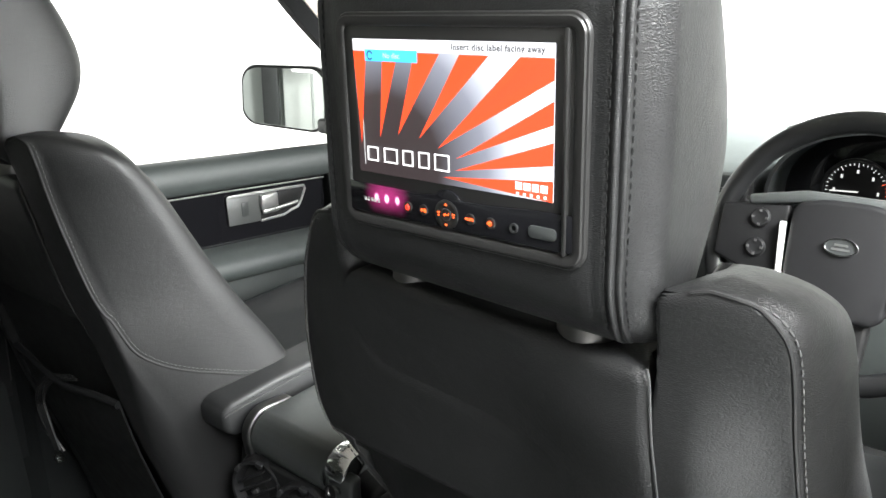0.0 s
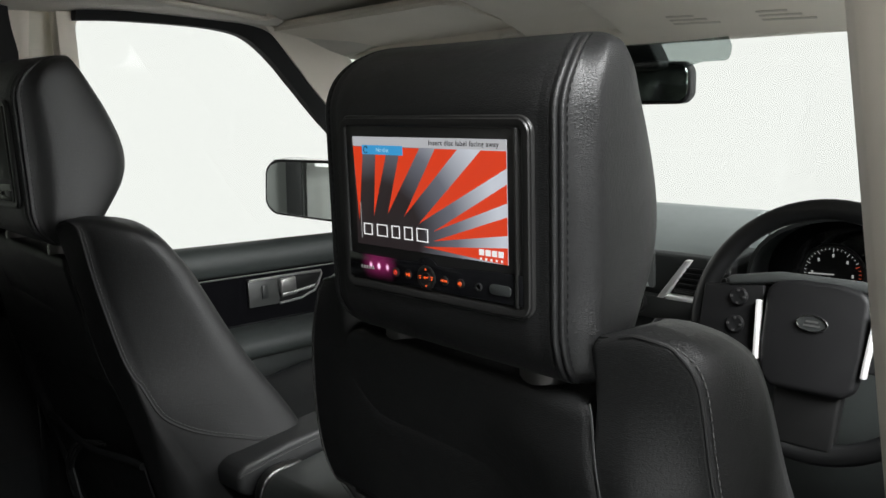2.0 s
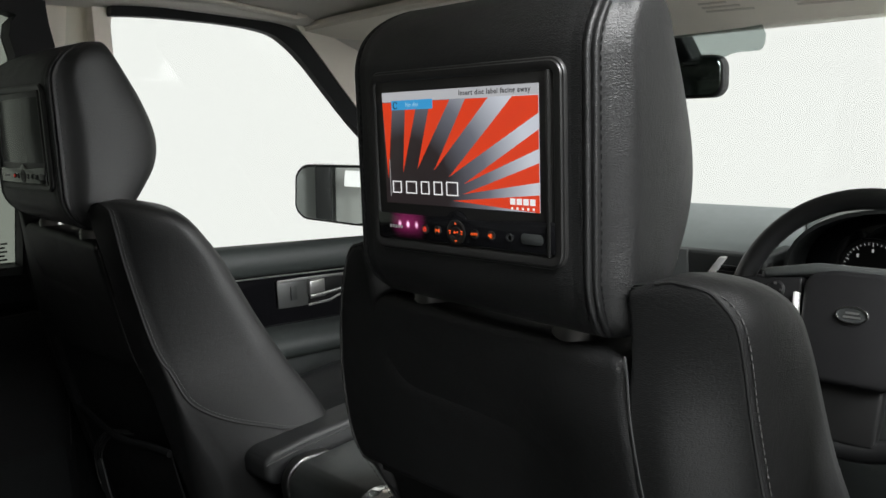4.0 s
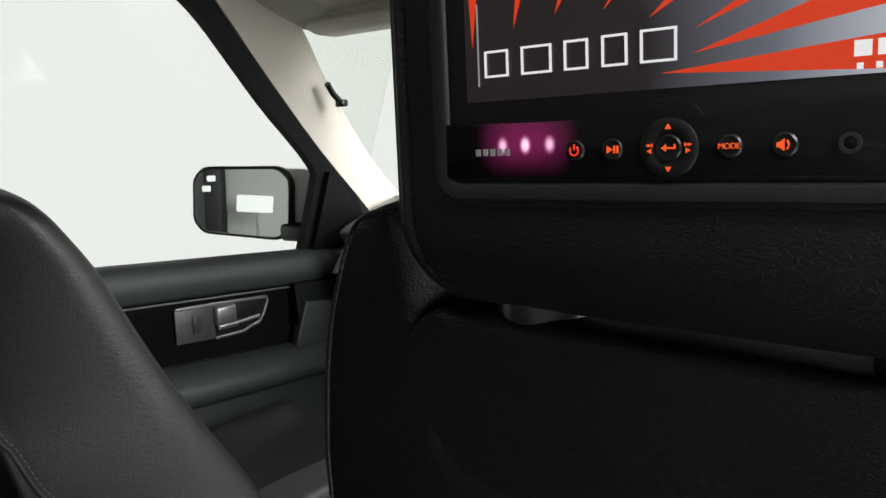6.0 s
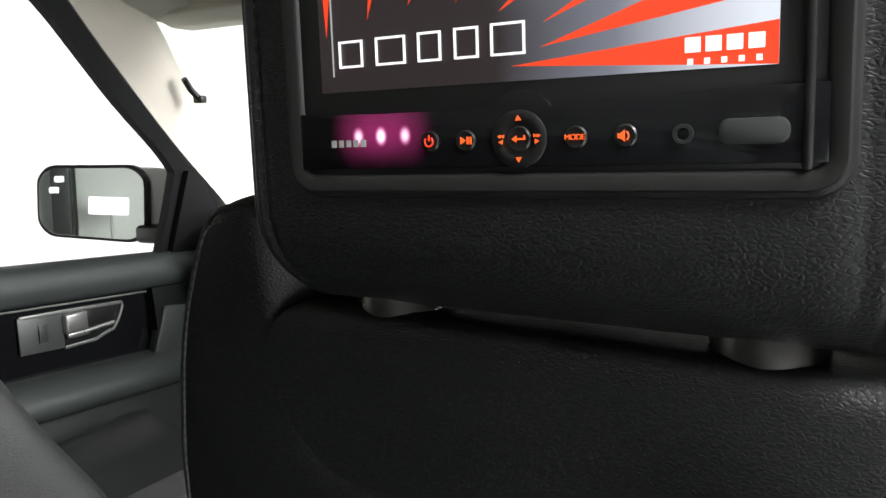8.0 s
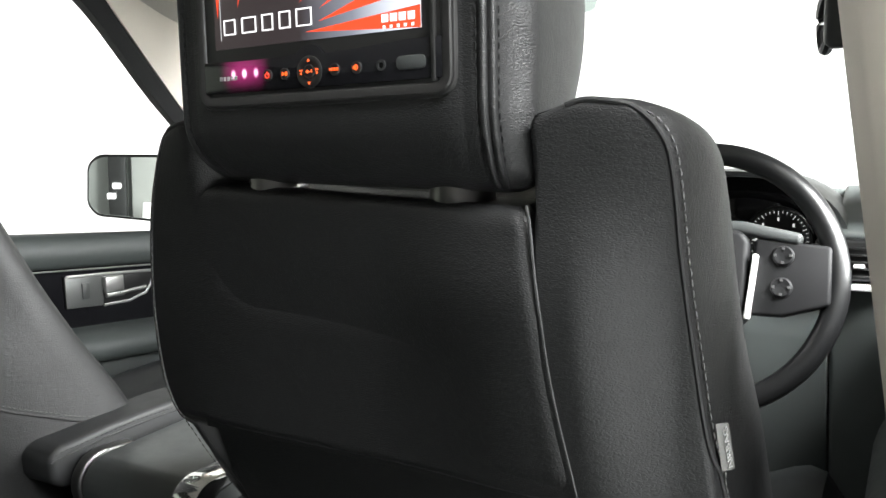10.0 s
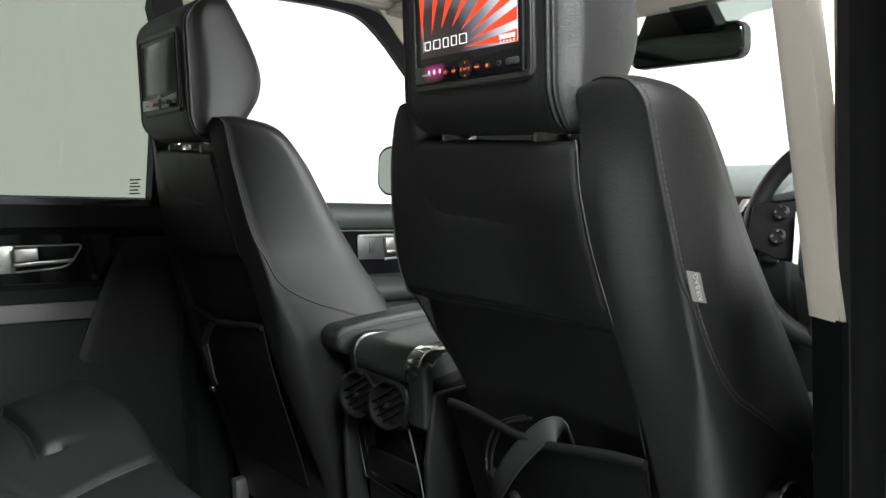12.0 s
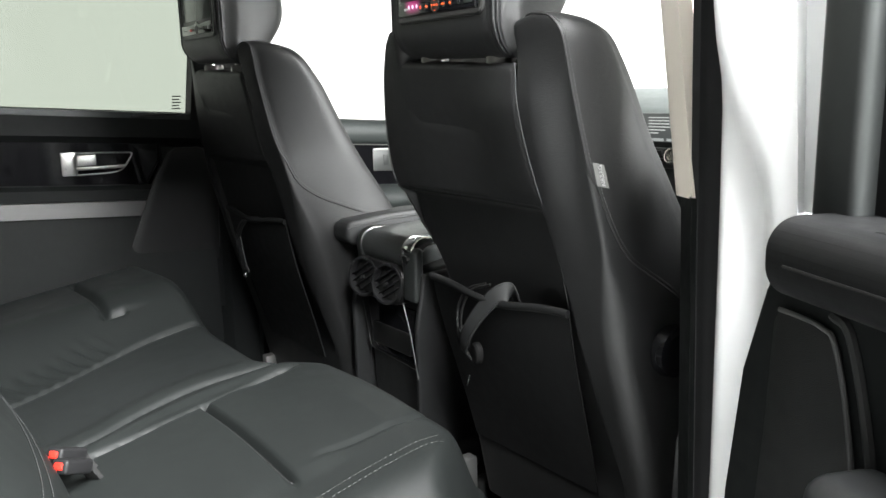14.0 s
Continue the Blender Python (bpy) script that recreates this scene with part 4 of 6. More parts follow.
        body.faces.new(verts if side > 0 else verts[::-1])
    body.faces.new(rings[0])
    part("backrest", body, LEATHER, root, "black leather backrest shell", angle=50)

    def on(a, z, lift=0.0015):
        """Point just off the shell: a runs over the back to its corner at 1 and round the side to 2."""
        g = 1 if a >= 0 else -1
        p = shell(abs(a), z, g)
        return p + (Vector((0, -lift, 0)) if abs(a) < 0.97 else Vector((g * lift, -lift * 0.4, 0)))

    def trace(keys, n=10):
        """Points, outward normals and running directions along a line over the shell, given as (reach, height) pairs."""
        spot = lambda a, h: shell(abs(a), h + oz, 1 if a >= 0 else -1)
        flat = smooth_path([(a, z, 0) for a, z in keys], n)
        pts = [spot(p.x, p.y) for p in flat]
        out = []
        for i, p in enumerate(pts):
            t = (pts[min(i + 1, len(pts) - 1)] - pts[max(i - 1, 0)]).normalized()
            q = flat[i]
            nrm = (spot(q.x + 0.02, q.y) - spot(q.x - 0.02, q.y)).cross(spot(q.x, q.y + 0.003) - spot(q.x, q.y - 0.003))
            nrm = nrm.normalized() if nrm.length > 1e-9 else Vector((0, -1, 0))
            if nrm.dot(p - Vector((cx, back(1.2) + 0.10, 1.2))) < 0:
                nrm = -nrm
            nrm = nrm.lerp(Vector((0, -0.6, 0.8)), step(1.384, 1.399, q.y)).normalized()
            out.append((p, nrm, t))
        return out

    for d in (1, -1):
        keys = (PIPE_DRIVER if s > 0 else PIPE_PASSENGER) if d > 0 else PIPE_PLAIN
        run = trace([(d * a, z) for z, a in keys])
        part("piping", tube([p + nrm * 0.0005 for p, nrm, t in run], 0.0016, 8, up=(0, 1, 0)), PIPING, root)
        for side in (0.0048,):
            row = [p + nrm.cross(t) * side + nrm * 0.0003 - Vector((0, 0, 0.0028 * step(1.388, 1.399, p.z - oz))) for p, nrm, t in run[6:]]
            part("stitching", stitches(row, 0.0042, 0.0018, 0.0007, (0, 1, 0)), THREAD_SEAT if side > 0 else THREAD, root, "grey top stitching")
    # padded upper back panel with a rolled top edge and rounded corners
    zt, rr, roll = 1.358, 0.032, 0.013
    right_edge = lambda h: interp(h, [(1.155, 0.144), (1.177, 0.1425), (1.222, 0.1375), (1.25, 0.135), (1.287, 0.133), (1.31, 0.1305), (1.335, 0.1275), (1.362, 0.1255)] if s > 0 else [(1.155, 0.132), (1.177, 0.129), (1.222, 0.1225), (1.287, 0.1225), (1.362, 0.1255)])
    left_edge = lambda h: interp(h, [(1.155, 0.182), (1.20, 0.172), (1.25, 0.158), (1.30, 0.145), (1.34, 0.137), (1.362, 0.136)])

    def padded(u, v):
        lap = max(0.0, v - 0.86) / 0.14 * 1.6
        h = 1.158 + (zt - roll - 1.158) * min(1.0, v / 0.86)
        z = h + roll * math.sin(min(lap, 1.5708))
        droop = 0.068 * step(1.25, 1.36, z)
        y = roll * (1 - math.cos(min(lap, 1.5708))) + (0.03 if v > 0.999 else 0.0)
        cut = lambda r: (r - math.sqrt(max(0.0, r * r - max(0.0, z - zt + r) ** 2))) * 0.9
        xl, xr = -left_edge(z) + cut(rr), right_edge(z) - cut(0.012)
        x = xl + (xr - xl) * u
        flush = step(0.0, 0.95, u) + step(1.24, 1.345, z)
        proud = 0.0046 * min(1.0, flush) * step(1.158, 1.185, z) * min(1.0, 30 * (1 - u) + 0.4) - 0.0012
        return (cx + x, back(z + oz) - proud + y - bulge(x, z), z + oz - 0.8 * droop * (x + 0.11))
    part("back_panel", slab(padded, spread(36, 0.0, 1.0), lin(44), (0, 0.012, 0)), LEATHER, root, "padded leather upper back panel")
    seam = [(1.346, 0.1262), (1.335, 0.1285), (1.31, 0.1315), (1.287, 0.134), (1.25, 0.136), (1.222, 0.1385), (1.177, 0.1435), (1.105, 0.1475), (1.021, 0.150)] if s > 0 else [(1.346, 0.1265), (1.287, 0.1238), (1.222, 0.1238), (1.177, 0.1305), (1.105, 0.1425), (1.021, 0.150)]
    line3 = smooth_path([(cx + x, back(z + oz) - bulge(x, z) - 0.0018 + 0.006 * step(1.165, 1.10, z), z + oz) for z, x in seam], 10)
    part("seam", tube(line3, 0.0009, 6, up=(0, 1, 0)), GREYTHREAD if s > 0 else PIPING, root, "grey stitched seam beside the back panel")
    # map pocket with a gathered lip
    def pocket(u, v):
        half = 0.142 + 0.014 * v
        x = -half + 2 * half * u
        z = 0.72 + (0.294 if s > 0 else 0.316) * v - 0.009 * v * math.sin(math.pi * u) ** 2
        return Vector((cx + x, back(z + oz) - 0.004 - 0.010 * math.sin(math.pi * u) * v, z + oz))
    part("map_pocket", slab(pocket, lin(20), lin(16), (0, 0.003, 0)), VINYL, root, "black vinyl map pocket")
    for d in (1,) if s > 0 else ():
        edge_line = [pocket(0.5 + 0.5 * d, v) + Vector((d * 0.002, -0.0006, 0)) for v in lin(20)]
        part("pocket_seam", tube(edge_line, 0.0008, 6, up=(0, 1, 0)), THREAD, root)
    lip = [pocket(u, 1.0) + Vector((0, -0.001, 0.002 * math.sin(9 * u))) for u in lin(24)]
    part("pocket_lip", sweep(lip, circle(0.006, 10, 0.8), up=(0, 1, 0)), VINYL, root)
    # collars of the headrest posts
    for dx, low in ((-0.076, 1.3490), (0.072, 1.3440)):
        part("collar", lathe([(0.0205, 0), (0.0205, 0.012), (0.0190, 0.0155), (0.008, 0.016)], 36, pose(cx + dx, 0.053 + oy, low + oz)), COLLAR, root, "satin dark metal headrest collar")
    # seat cushion and bolsters
    def cushion_top(u, v):
        x = -0.25 + 0.5 * u
        y = 0.30 + 0.50 * v + oy
        bol = 0.05 * step(0.5, 1.0, abs(2 * u - 1))
        drop = 0.06 * (abs(2 * u - 1) ** 10) + 0.07 * step(0.85, 1.0, v) ** 2
        return (cx + x, y, 0.905 + oz + bol - drop + 0.03 * v)
    part("seat_cushion", slab(cushion_top, lin(24), lin(20), (0, 0, -0.16)), LEATHER_SMOOTH, root, "black leather seat cushion")
    part("seat_base", box((cx - 0.22, 0.26 + oy, 0.62), (cx + 0.22, 0.74 + oy, 0.78), 0.02, 3), PLASTIC, root)
    for dx in (-0.185, 0.225):
        part("rail", box((cx + dx - 0.016, 0.20 + oy, 0.56), (cx + dx + 0.016, 0.80 + oy, 0.60), 0.004), SATIN, root)
        part("rail_cover", box((cx + dx - 0.013, 0.17 + oy, 0.57), (cx + dx + 0.013, 0.20 + oy, 0.655), 0.004), SILVER, root, "silver seat rail end")
    # lumbar wheel on the outboard side
    kx = cx + s * 0.244
    part("lumbar_wheel", lathe([(0.034, 0), (0.036, 0.006), (0.034, 0.018), (0.029, 0.022), (0.024, 0.0225), (0.022, 0.019), (0.006, 0.019)], 36, pose(kx, 0.192 + oy, 0.967, 0, s * 90, 0)), GLOSS, root, "round black lumbar support wheel")
    part("side_valance", box((cx + s * 0.235 - 0.015, 0.22 + oy, 0.64), (cx + s * 0.235 + 0.015, 0.8 + oy, 0.84), 0.012, 3), PLASTIC, root)
    return root, on, width


def airbag_tag(on, width, s):
    root = thing("airbag_tag", on(s * 1.0, 1.22), "small grey fabric tag sewn into a seat seam, worn lettering", "tag")
    def f(u, v):
        return on(s * (1.0 + 0.13 * u), 1.224 - 0.029 * v - 0.004 * u, 0.0020 + 0.0012 * u)
    t = part("label", slab(f, lin(6), lin(8), (-0.0003, 0.0006, 0)), LABELWHITE, root)
    a, b, c = f(0.5, 0.5), f(0.9, 0.5), f(0.5, 0.1)
    ex = (c - a).normalized()
    ez = (b - a).normalized().cross(ex).normalized() * -1
    ey = ez.cross(ex)
    m = Matrix((ex, ey, ez)).transposed().to_4x4()
    n = Vector((0.5, -0.85, 0)).normalized()
    if ez.dot(n) < 0:
        ez, ey = -ez, -ey
    m = Matrix((ex, ey, ez)).transposed().to_4x4()
    m.translation = f(0.62, 0.5) + n * 0.0016
    part("lettering", words("AIRBAG", 0.0078, m, 0.0002), PRINT_PALE, t)
    return root


DX = 0.39
seat_r, on_r, width_r = front_seat(DX, 1, 0.0, 0.0, "black leather driver's seat with stitched piping and map pocket", DRIVER_RIGHT, DRIVER_LEFT, DRIVER_EDGE)
seat_l, on_l, width_l = front_seat(-0.395, -1, -0.03, 0.015, "black leather passenger seat with stitched piping beside the console", PASSENGER_RIGHT, PASSENGER_LEFT, PASSENGER_EDGE)
headrest(DX, 0.0, 0.0, "black grained leather headrest with a lit monitor in its back")
headrest(-0.395, -0.037, 0.024, "black grained leather headrest with a dark monitor in its back")
mon_r, panel_r, XR, bz_r = monitor(DX, 0.0, 0.0, True, "headrest monitor showing red and white rays, orange-lit keys")
mon_l, panel_l, XL, bz_l = monitor(-0.395, -0.037, 0.024, False, "switched-off headrest monitor with dark display")
airbag_tag(on_r, width_r, 1)


# ---- centre console ----
def console():
    root = thing("centre_console", (0, 0.5, 0.56), "dark centre console with rear air vents and silver corner brackets", "console")
    prof = [(0.185, 0.60), (0.175, 0.93), (0.195, 0.985), (0.26, 0.995), (0.55, 0.995), (0.75, 0.98), (0.98, 1.02), (0.98, 0.60)]
    part("body", prism(prof, "x", -0.105, 0.098, 0.012, 3), PLASTIC, root)
    # padded lid whose rear edge rolls down over the hinge
    lid = [(0.200, 0.980)] + [(0.184 + 0.033 * math.cos(radians(t)), 1.012 + 0.033 * math.sin(radians(t))) for t in range(245, 84, -16)] + [(0.24, 1.0475), (0.30, 1.050), (0.52, 1.048), (0.545, 1.036), (0.55, 1.0)]
    part("lid", prism(lid, "x", -0.084, 0.054, 0.003, 3), LID, root, "grey-black padded lid rolled over its hinge")
    for x0, x1 in ((-0.102, -0.0855), (0.0555, 0.092)):
        br = [(0.152, 0.985)] + [(0.186 + 0.037 * math.cos(radians(t)), 1.012 + 0.037 * math.sin(radians(t))) for t in range(200, 84, -12)] + [(0.225, 1.046), (0.228, 1.036), (0.19, 1.03), (0.168, 1.01), (0.165, 0.935), (0.153, 0.935)]
        if x0 < 0:
            br = br[:-2] + [(0.164, 0.985)]
        part("bracket", prism(br, "x", x0, x1, 0.004, 3), CHROME if x0 > 0 else SATIN_EDGE, root, "polished silver corner bracket")
    part("bracket_face", prism([(0.1495, 0.928), (0.1495, 1.022), (0.158, 1.030), (0.170, 1.030), (0.170, 0.928)], "x", 0.0635, 0.105, 0.006, 3), STACK, root, "dark grey corner cap")
    part("screw", lathe([(0.0090, 0), (0.0090, 0.003), (0.006, 0.003), (0.005, 0.0010)], 20, pose(0.074, 0.1495, 1.006, 84, 0, 0)), SATIN, root)
    part("vent_pod", prism(rounded(-0.110, 0.912, 0.062, 0.992, 0.03, 6), "y", 0.150, 0.19, 0.006, 3), SATIN, root)
    for x in (-0.066, 0.020):
        v = part("air_vent", lathe([(0.041, -0.012), (0.041, 0.006), (0.039, 0.011), (0.035, 0.011), (0.033, 0.005), (0.031, -0.012)], 40, pose(x, 0.148, 0.953, 82, 0, 14)), RUBBER, root, "round black air vent")
        part("dish", lathe([(0.030, -0.004), (0.030, 0.0), (0.004, 0.002)], 32, pose(x, 0.149, 0.953, 82, 0, 14)), EARPAD, v)
        turn = Matrix.Translation((x, 0.144, 0.953)) @ Matrix.Rotation(radians(14), 4, "Z") @ Matrix.Rotation(radians(-32), 4, "Y")
        for k in (-0.018, -0.006, 0.006, 0.018):
            h = math.sqrt(0.0315 ** 2 - k * k)
            vane = box((-h, -0.004, k - 0.0013), (h, 0.006, k + 0.0013), 0.0008, 1)
            vane.transform(turn)
            part("vane", vane, RUBBER, v)
        tab = box((-0.006, -0.009, -0.0035), (0.006, -0.003, 0.0035), 0.002)
        tab.transform(turn)
        part("tab", tab, PLASTIC, v)
        for k in range(6):
            a = radians(60 * k + 10)
            grip = box((-0.0055, -0.0095, 0.0350), (0.0055, -0.002, 0.0415), 0.0016, 2)
            grip.transform(Matrix.Translation((x, 0.148, 0.953)) @ Matrix.Rotation(radians(14), 4, "Z") @ Matrix.Rotation(a, 4, "Y"))
            part("grip", grip, PLASTIC, v)
    # storage recess below the vents
    part("recess_frame", tube([(-0.116, 0.168, 0.890), (-0.091, 0.168, 0.802), (-0.086, 0.168, 0.797), (0.072, 0.168, 0.788)], 0.0008, 8, up=(0, 1, 0)), SATIN_EDGE, root, "thin chrome outline of the rear tray")
    part("edge_trim", tube([(0.070, 0.145, 0.925), (0.094, 0.145, 0.86), (0.110, 0.147, 0.785)], 0.0011, 8, up=(0, 1, 0)), SILVER, root, "thin silver edge line")
    part("recess", box((-0.100, 0.171, 0.795), (0.070, 0.178, 0.905), 0.004), GLOSS, root)
    part("tray", box((-0.080, 0.166, 0.81), (0.058, 0.174, 0.855), 0.006, 3), SATIN, root)
    for x in (-0.122, 0.106):
        part("side_cheek", prism([(0.15, 0.60), (0.146, 0.88), (0.165, 0.985), (0.32, 0.985), (0.32, 0.60)], "x", x - 0.006, x + 0.006, 0.005, 3), PLASTIC, root)
    return root


console()


def armrest(seat):
    """Fold-down armrest on the inboard side of a seat."""
    prof = [(0.150, 1.008), (0.136, 1.020), (0.134, 1.046), (0.146, 1.058), (0.22, 1.0655), (0.32, 1.068), (0.46, 1.064), (0.47, 1.05), (0.45, 1.012)]
    pad = part("armrest", prism(prof, "x", -0.176, -0.112, 0.010, 4), LEATHER_MATT, seat, "padded leather armrest with stitched edge")
    part("armrest_pivot", box((-0.19, 0.17, 1.0), (-0.13, 0.23, 1.05), 0.01), PLASTIC, pad)
    part("seam", tube(smooth_path([(-0.1117, 0.136, 1.043), (-0.1115, 0.150, 1.0455), (-0.1115, 0.25, 1.053), (-0.1115, 0.45, 1.053)], 6), 0.0012, 6), PIPING, pad)
    part("stitching", stitches([(-0.1118, 0.141, 1.050), (-0.1118, 0.150, 1.052), (-0.1118, 0.25, 1.0585), (-0.1118, 0.45, 1.058)], 0.004, 0.0025, 0.0006), THREAD, pad)


armrest(seat_l)


# ---- rear bench ----
def bench_z(x, y):
    """Top of the rear bench cushion, which falls towards the back."""
    z = 0.908 - 0.155 * max(0.0, -0.14 - y) + 0.055 * step(-0.14, -0.34, x)
    for c in (-0.335, 0.335):
        z += 0.012 * math.exp(-1.5 * ((x - c) / 0.2) ** 2)
    # sewn-in cross crease of the near place, with a pillow on both sides
    on = step(0.17, 0.20, x) * step(0.50, 0.46, x)
    z += on * (0.006 * math.exp(-((y + 0.245) / 0.040) ** 2) + 0.003 * math.exp(-((y + 0.33) / 0.04) ** 2) - 0.014 * math.exp(-((y + 0.287) / 0.0042) ** 2))
    # short slot of the far place, and its return
    on = step(-0.55, -0.53, x) * step(-0.258, -0.272, x)
    z += on * (0.005 * math.exp(-((y + 0.26) / 0.035) ** 2) - 0.014 * math.exp(-((y + 0.303) / 0.007) ** 2))
    z -= 0.010 * math.exp(-((x + 0.264) / 0.006) ** 2) * step(-0.318, -0.303, y) * step(-0.258, -0.273, y)
    # seams beside the centre place, with gathered folds
    a, b, c = interp(y, SEAM_NEAR), interp(y, FOLD_NEAR), interp(y, SEAM_FAR)
    fade = step(-0.11, -0.17, y)
    z -= 0.008 * math.exp(-((x - a) / 0.0065) ** 2) + 0.009 * fade * math.exp(-((x - b) / 0.0055) ** 2)
    z += 0.006 * fade * math.exp(-((x - (a + b) / 2) / 0.016) ** 2) + 0.004 * fade * math.exp(-((x - a + 0.030) / 0.02) ** 2)
    z -= 0.007 * math.exp(-((x - c) / 0.006) ** 2)
    z += 0.0032 * math.exp(-((x - c + 0.045) / 0.032) ** 2) * math.sin(230 * y - 130 * x) * step(-0.30, -0.36, y) * step(-0.56, -0.50, y)
    # side seam of the near place
    z -= 0.004 * math.exp(-((x - 0.462 - 0.1 * (y + 0.17) ** 2) / 0.005) ** 2) * step(-0.27, -0.22, y)
    lip = -0.185 + 0.075 * step(0.09, 0.20, x) * step(0.60, 0.50, x)
    z -= 0.11 * step(lip, lip + 0.085, y) ** 2 + 3.0 * max(0.0, y - lip - 0.085)
    z -= 0.05 * step(0.54, 0.64, abs(x)) ** 1.5
    return z


SEAM_NEAR = [(-0.75, 0.185), (-0.45, 0.155), (-0.35, 0.118), (-0.255, 0.105), (-0.143, 0.135), (-0.10, 0.145)]
FOLD_NEAR = [(-0.75, 0.24), (-0.45, 0.205), (-0.30, 0.188), (-0.21, 0.182), (-0.10, 0.17)]
SEAM_FAR = [(-0.75, -0.07), (-0.485, -0.10), (-0.274, -0.165), (-0.119, -0.175), (-0.09, -0.175)]


def rear_bench():
    root = thing("rear_bench", (0, -0.4, 0.579), "dark grey leather rear bench with stitched seams and folds", "car seat")
    ys = lin(230, -0.75, -0.018)
    bm = slab(lambda u, v: (u, v, bench_z(u, v)), lin(330, -0.645, 0.625), ys, (0, 0, -0.28))
    part("cushion", bm, BENCH, root)
    for table in (SEAM_NEAR, SEAM_FAR):
        line = [Vector((interp(y, table), y, bench_z(interp(y, table), y) + 0.0006)) for y in lin(60, -0.70, -0.115)]
        part("seam", tube(line, 0.0012, 6), PIPING, root)
    for off in (0.0, 0.013):
        line = [Vector((0.522 + off + 0.6 * (y + 0.16) ** 2, y, bench_z(0.522 + off + 0.6 * (y + 0.16) ** 2, y) + 0.0007)) for y in lin(40, -0.40, -0.108)]
        part("stitching", stitches(line, 0.0045, 0.003, 0.0005), GREYTHREAD, root, "grey double stitching")
    line = [Vector((x, -0.287 + 0.02 * (0.47 - x) ** 2, bench_z(x, -0.287) + 0.0016)) for x in lin(30, 0.185, 0.475)]
    part("seam", tube(line, 0.0018, 6), PIPING, root)
    for x0, x1, y in ((-0.60, -0.20, -0.135), ):
        line = [Vector((x, y, bench_z(x, y) + 0.0006)) for x in lin(40, x0, x1)]
        part("stitching", stitches(line, 0.005, 0.003, 0.0007), THREAD, root)
    # backrest
    def rest(u, v):
        x = -0.62 + 1.22 * u
        z = 0.80 + 0.64 * v
        y = -0.492 - 0.24 * v + 0.02 * math.sin(math.pi * min(1, 3 * v)) - 0.006 * math.cos(4 * math.pi * u) - 0.05 * (abs(2 * u - 1) ** 12)
        return (x, y, z)
    part("backrest", slab(rest, lin(60), lin(40), (0, -0.14, 0)), BENCH, root)
    for v in (0.235, 0.258):
        line = [Vector(rest(u, v)) + Vector((0, 0.0012, 0.0008)) for u in lin(60, 0.38, 0.95)]
        part("stitching", stitches(line, 0.0045, 0.003, 0.0006), GREYTHREAD, root, "grey double stitching")
    root.location.z = 0.56
    return root


rear_bench()


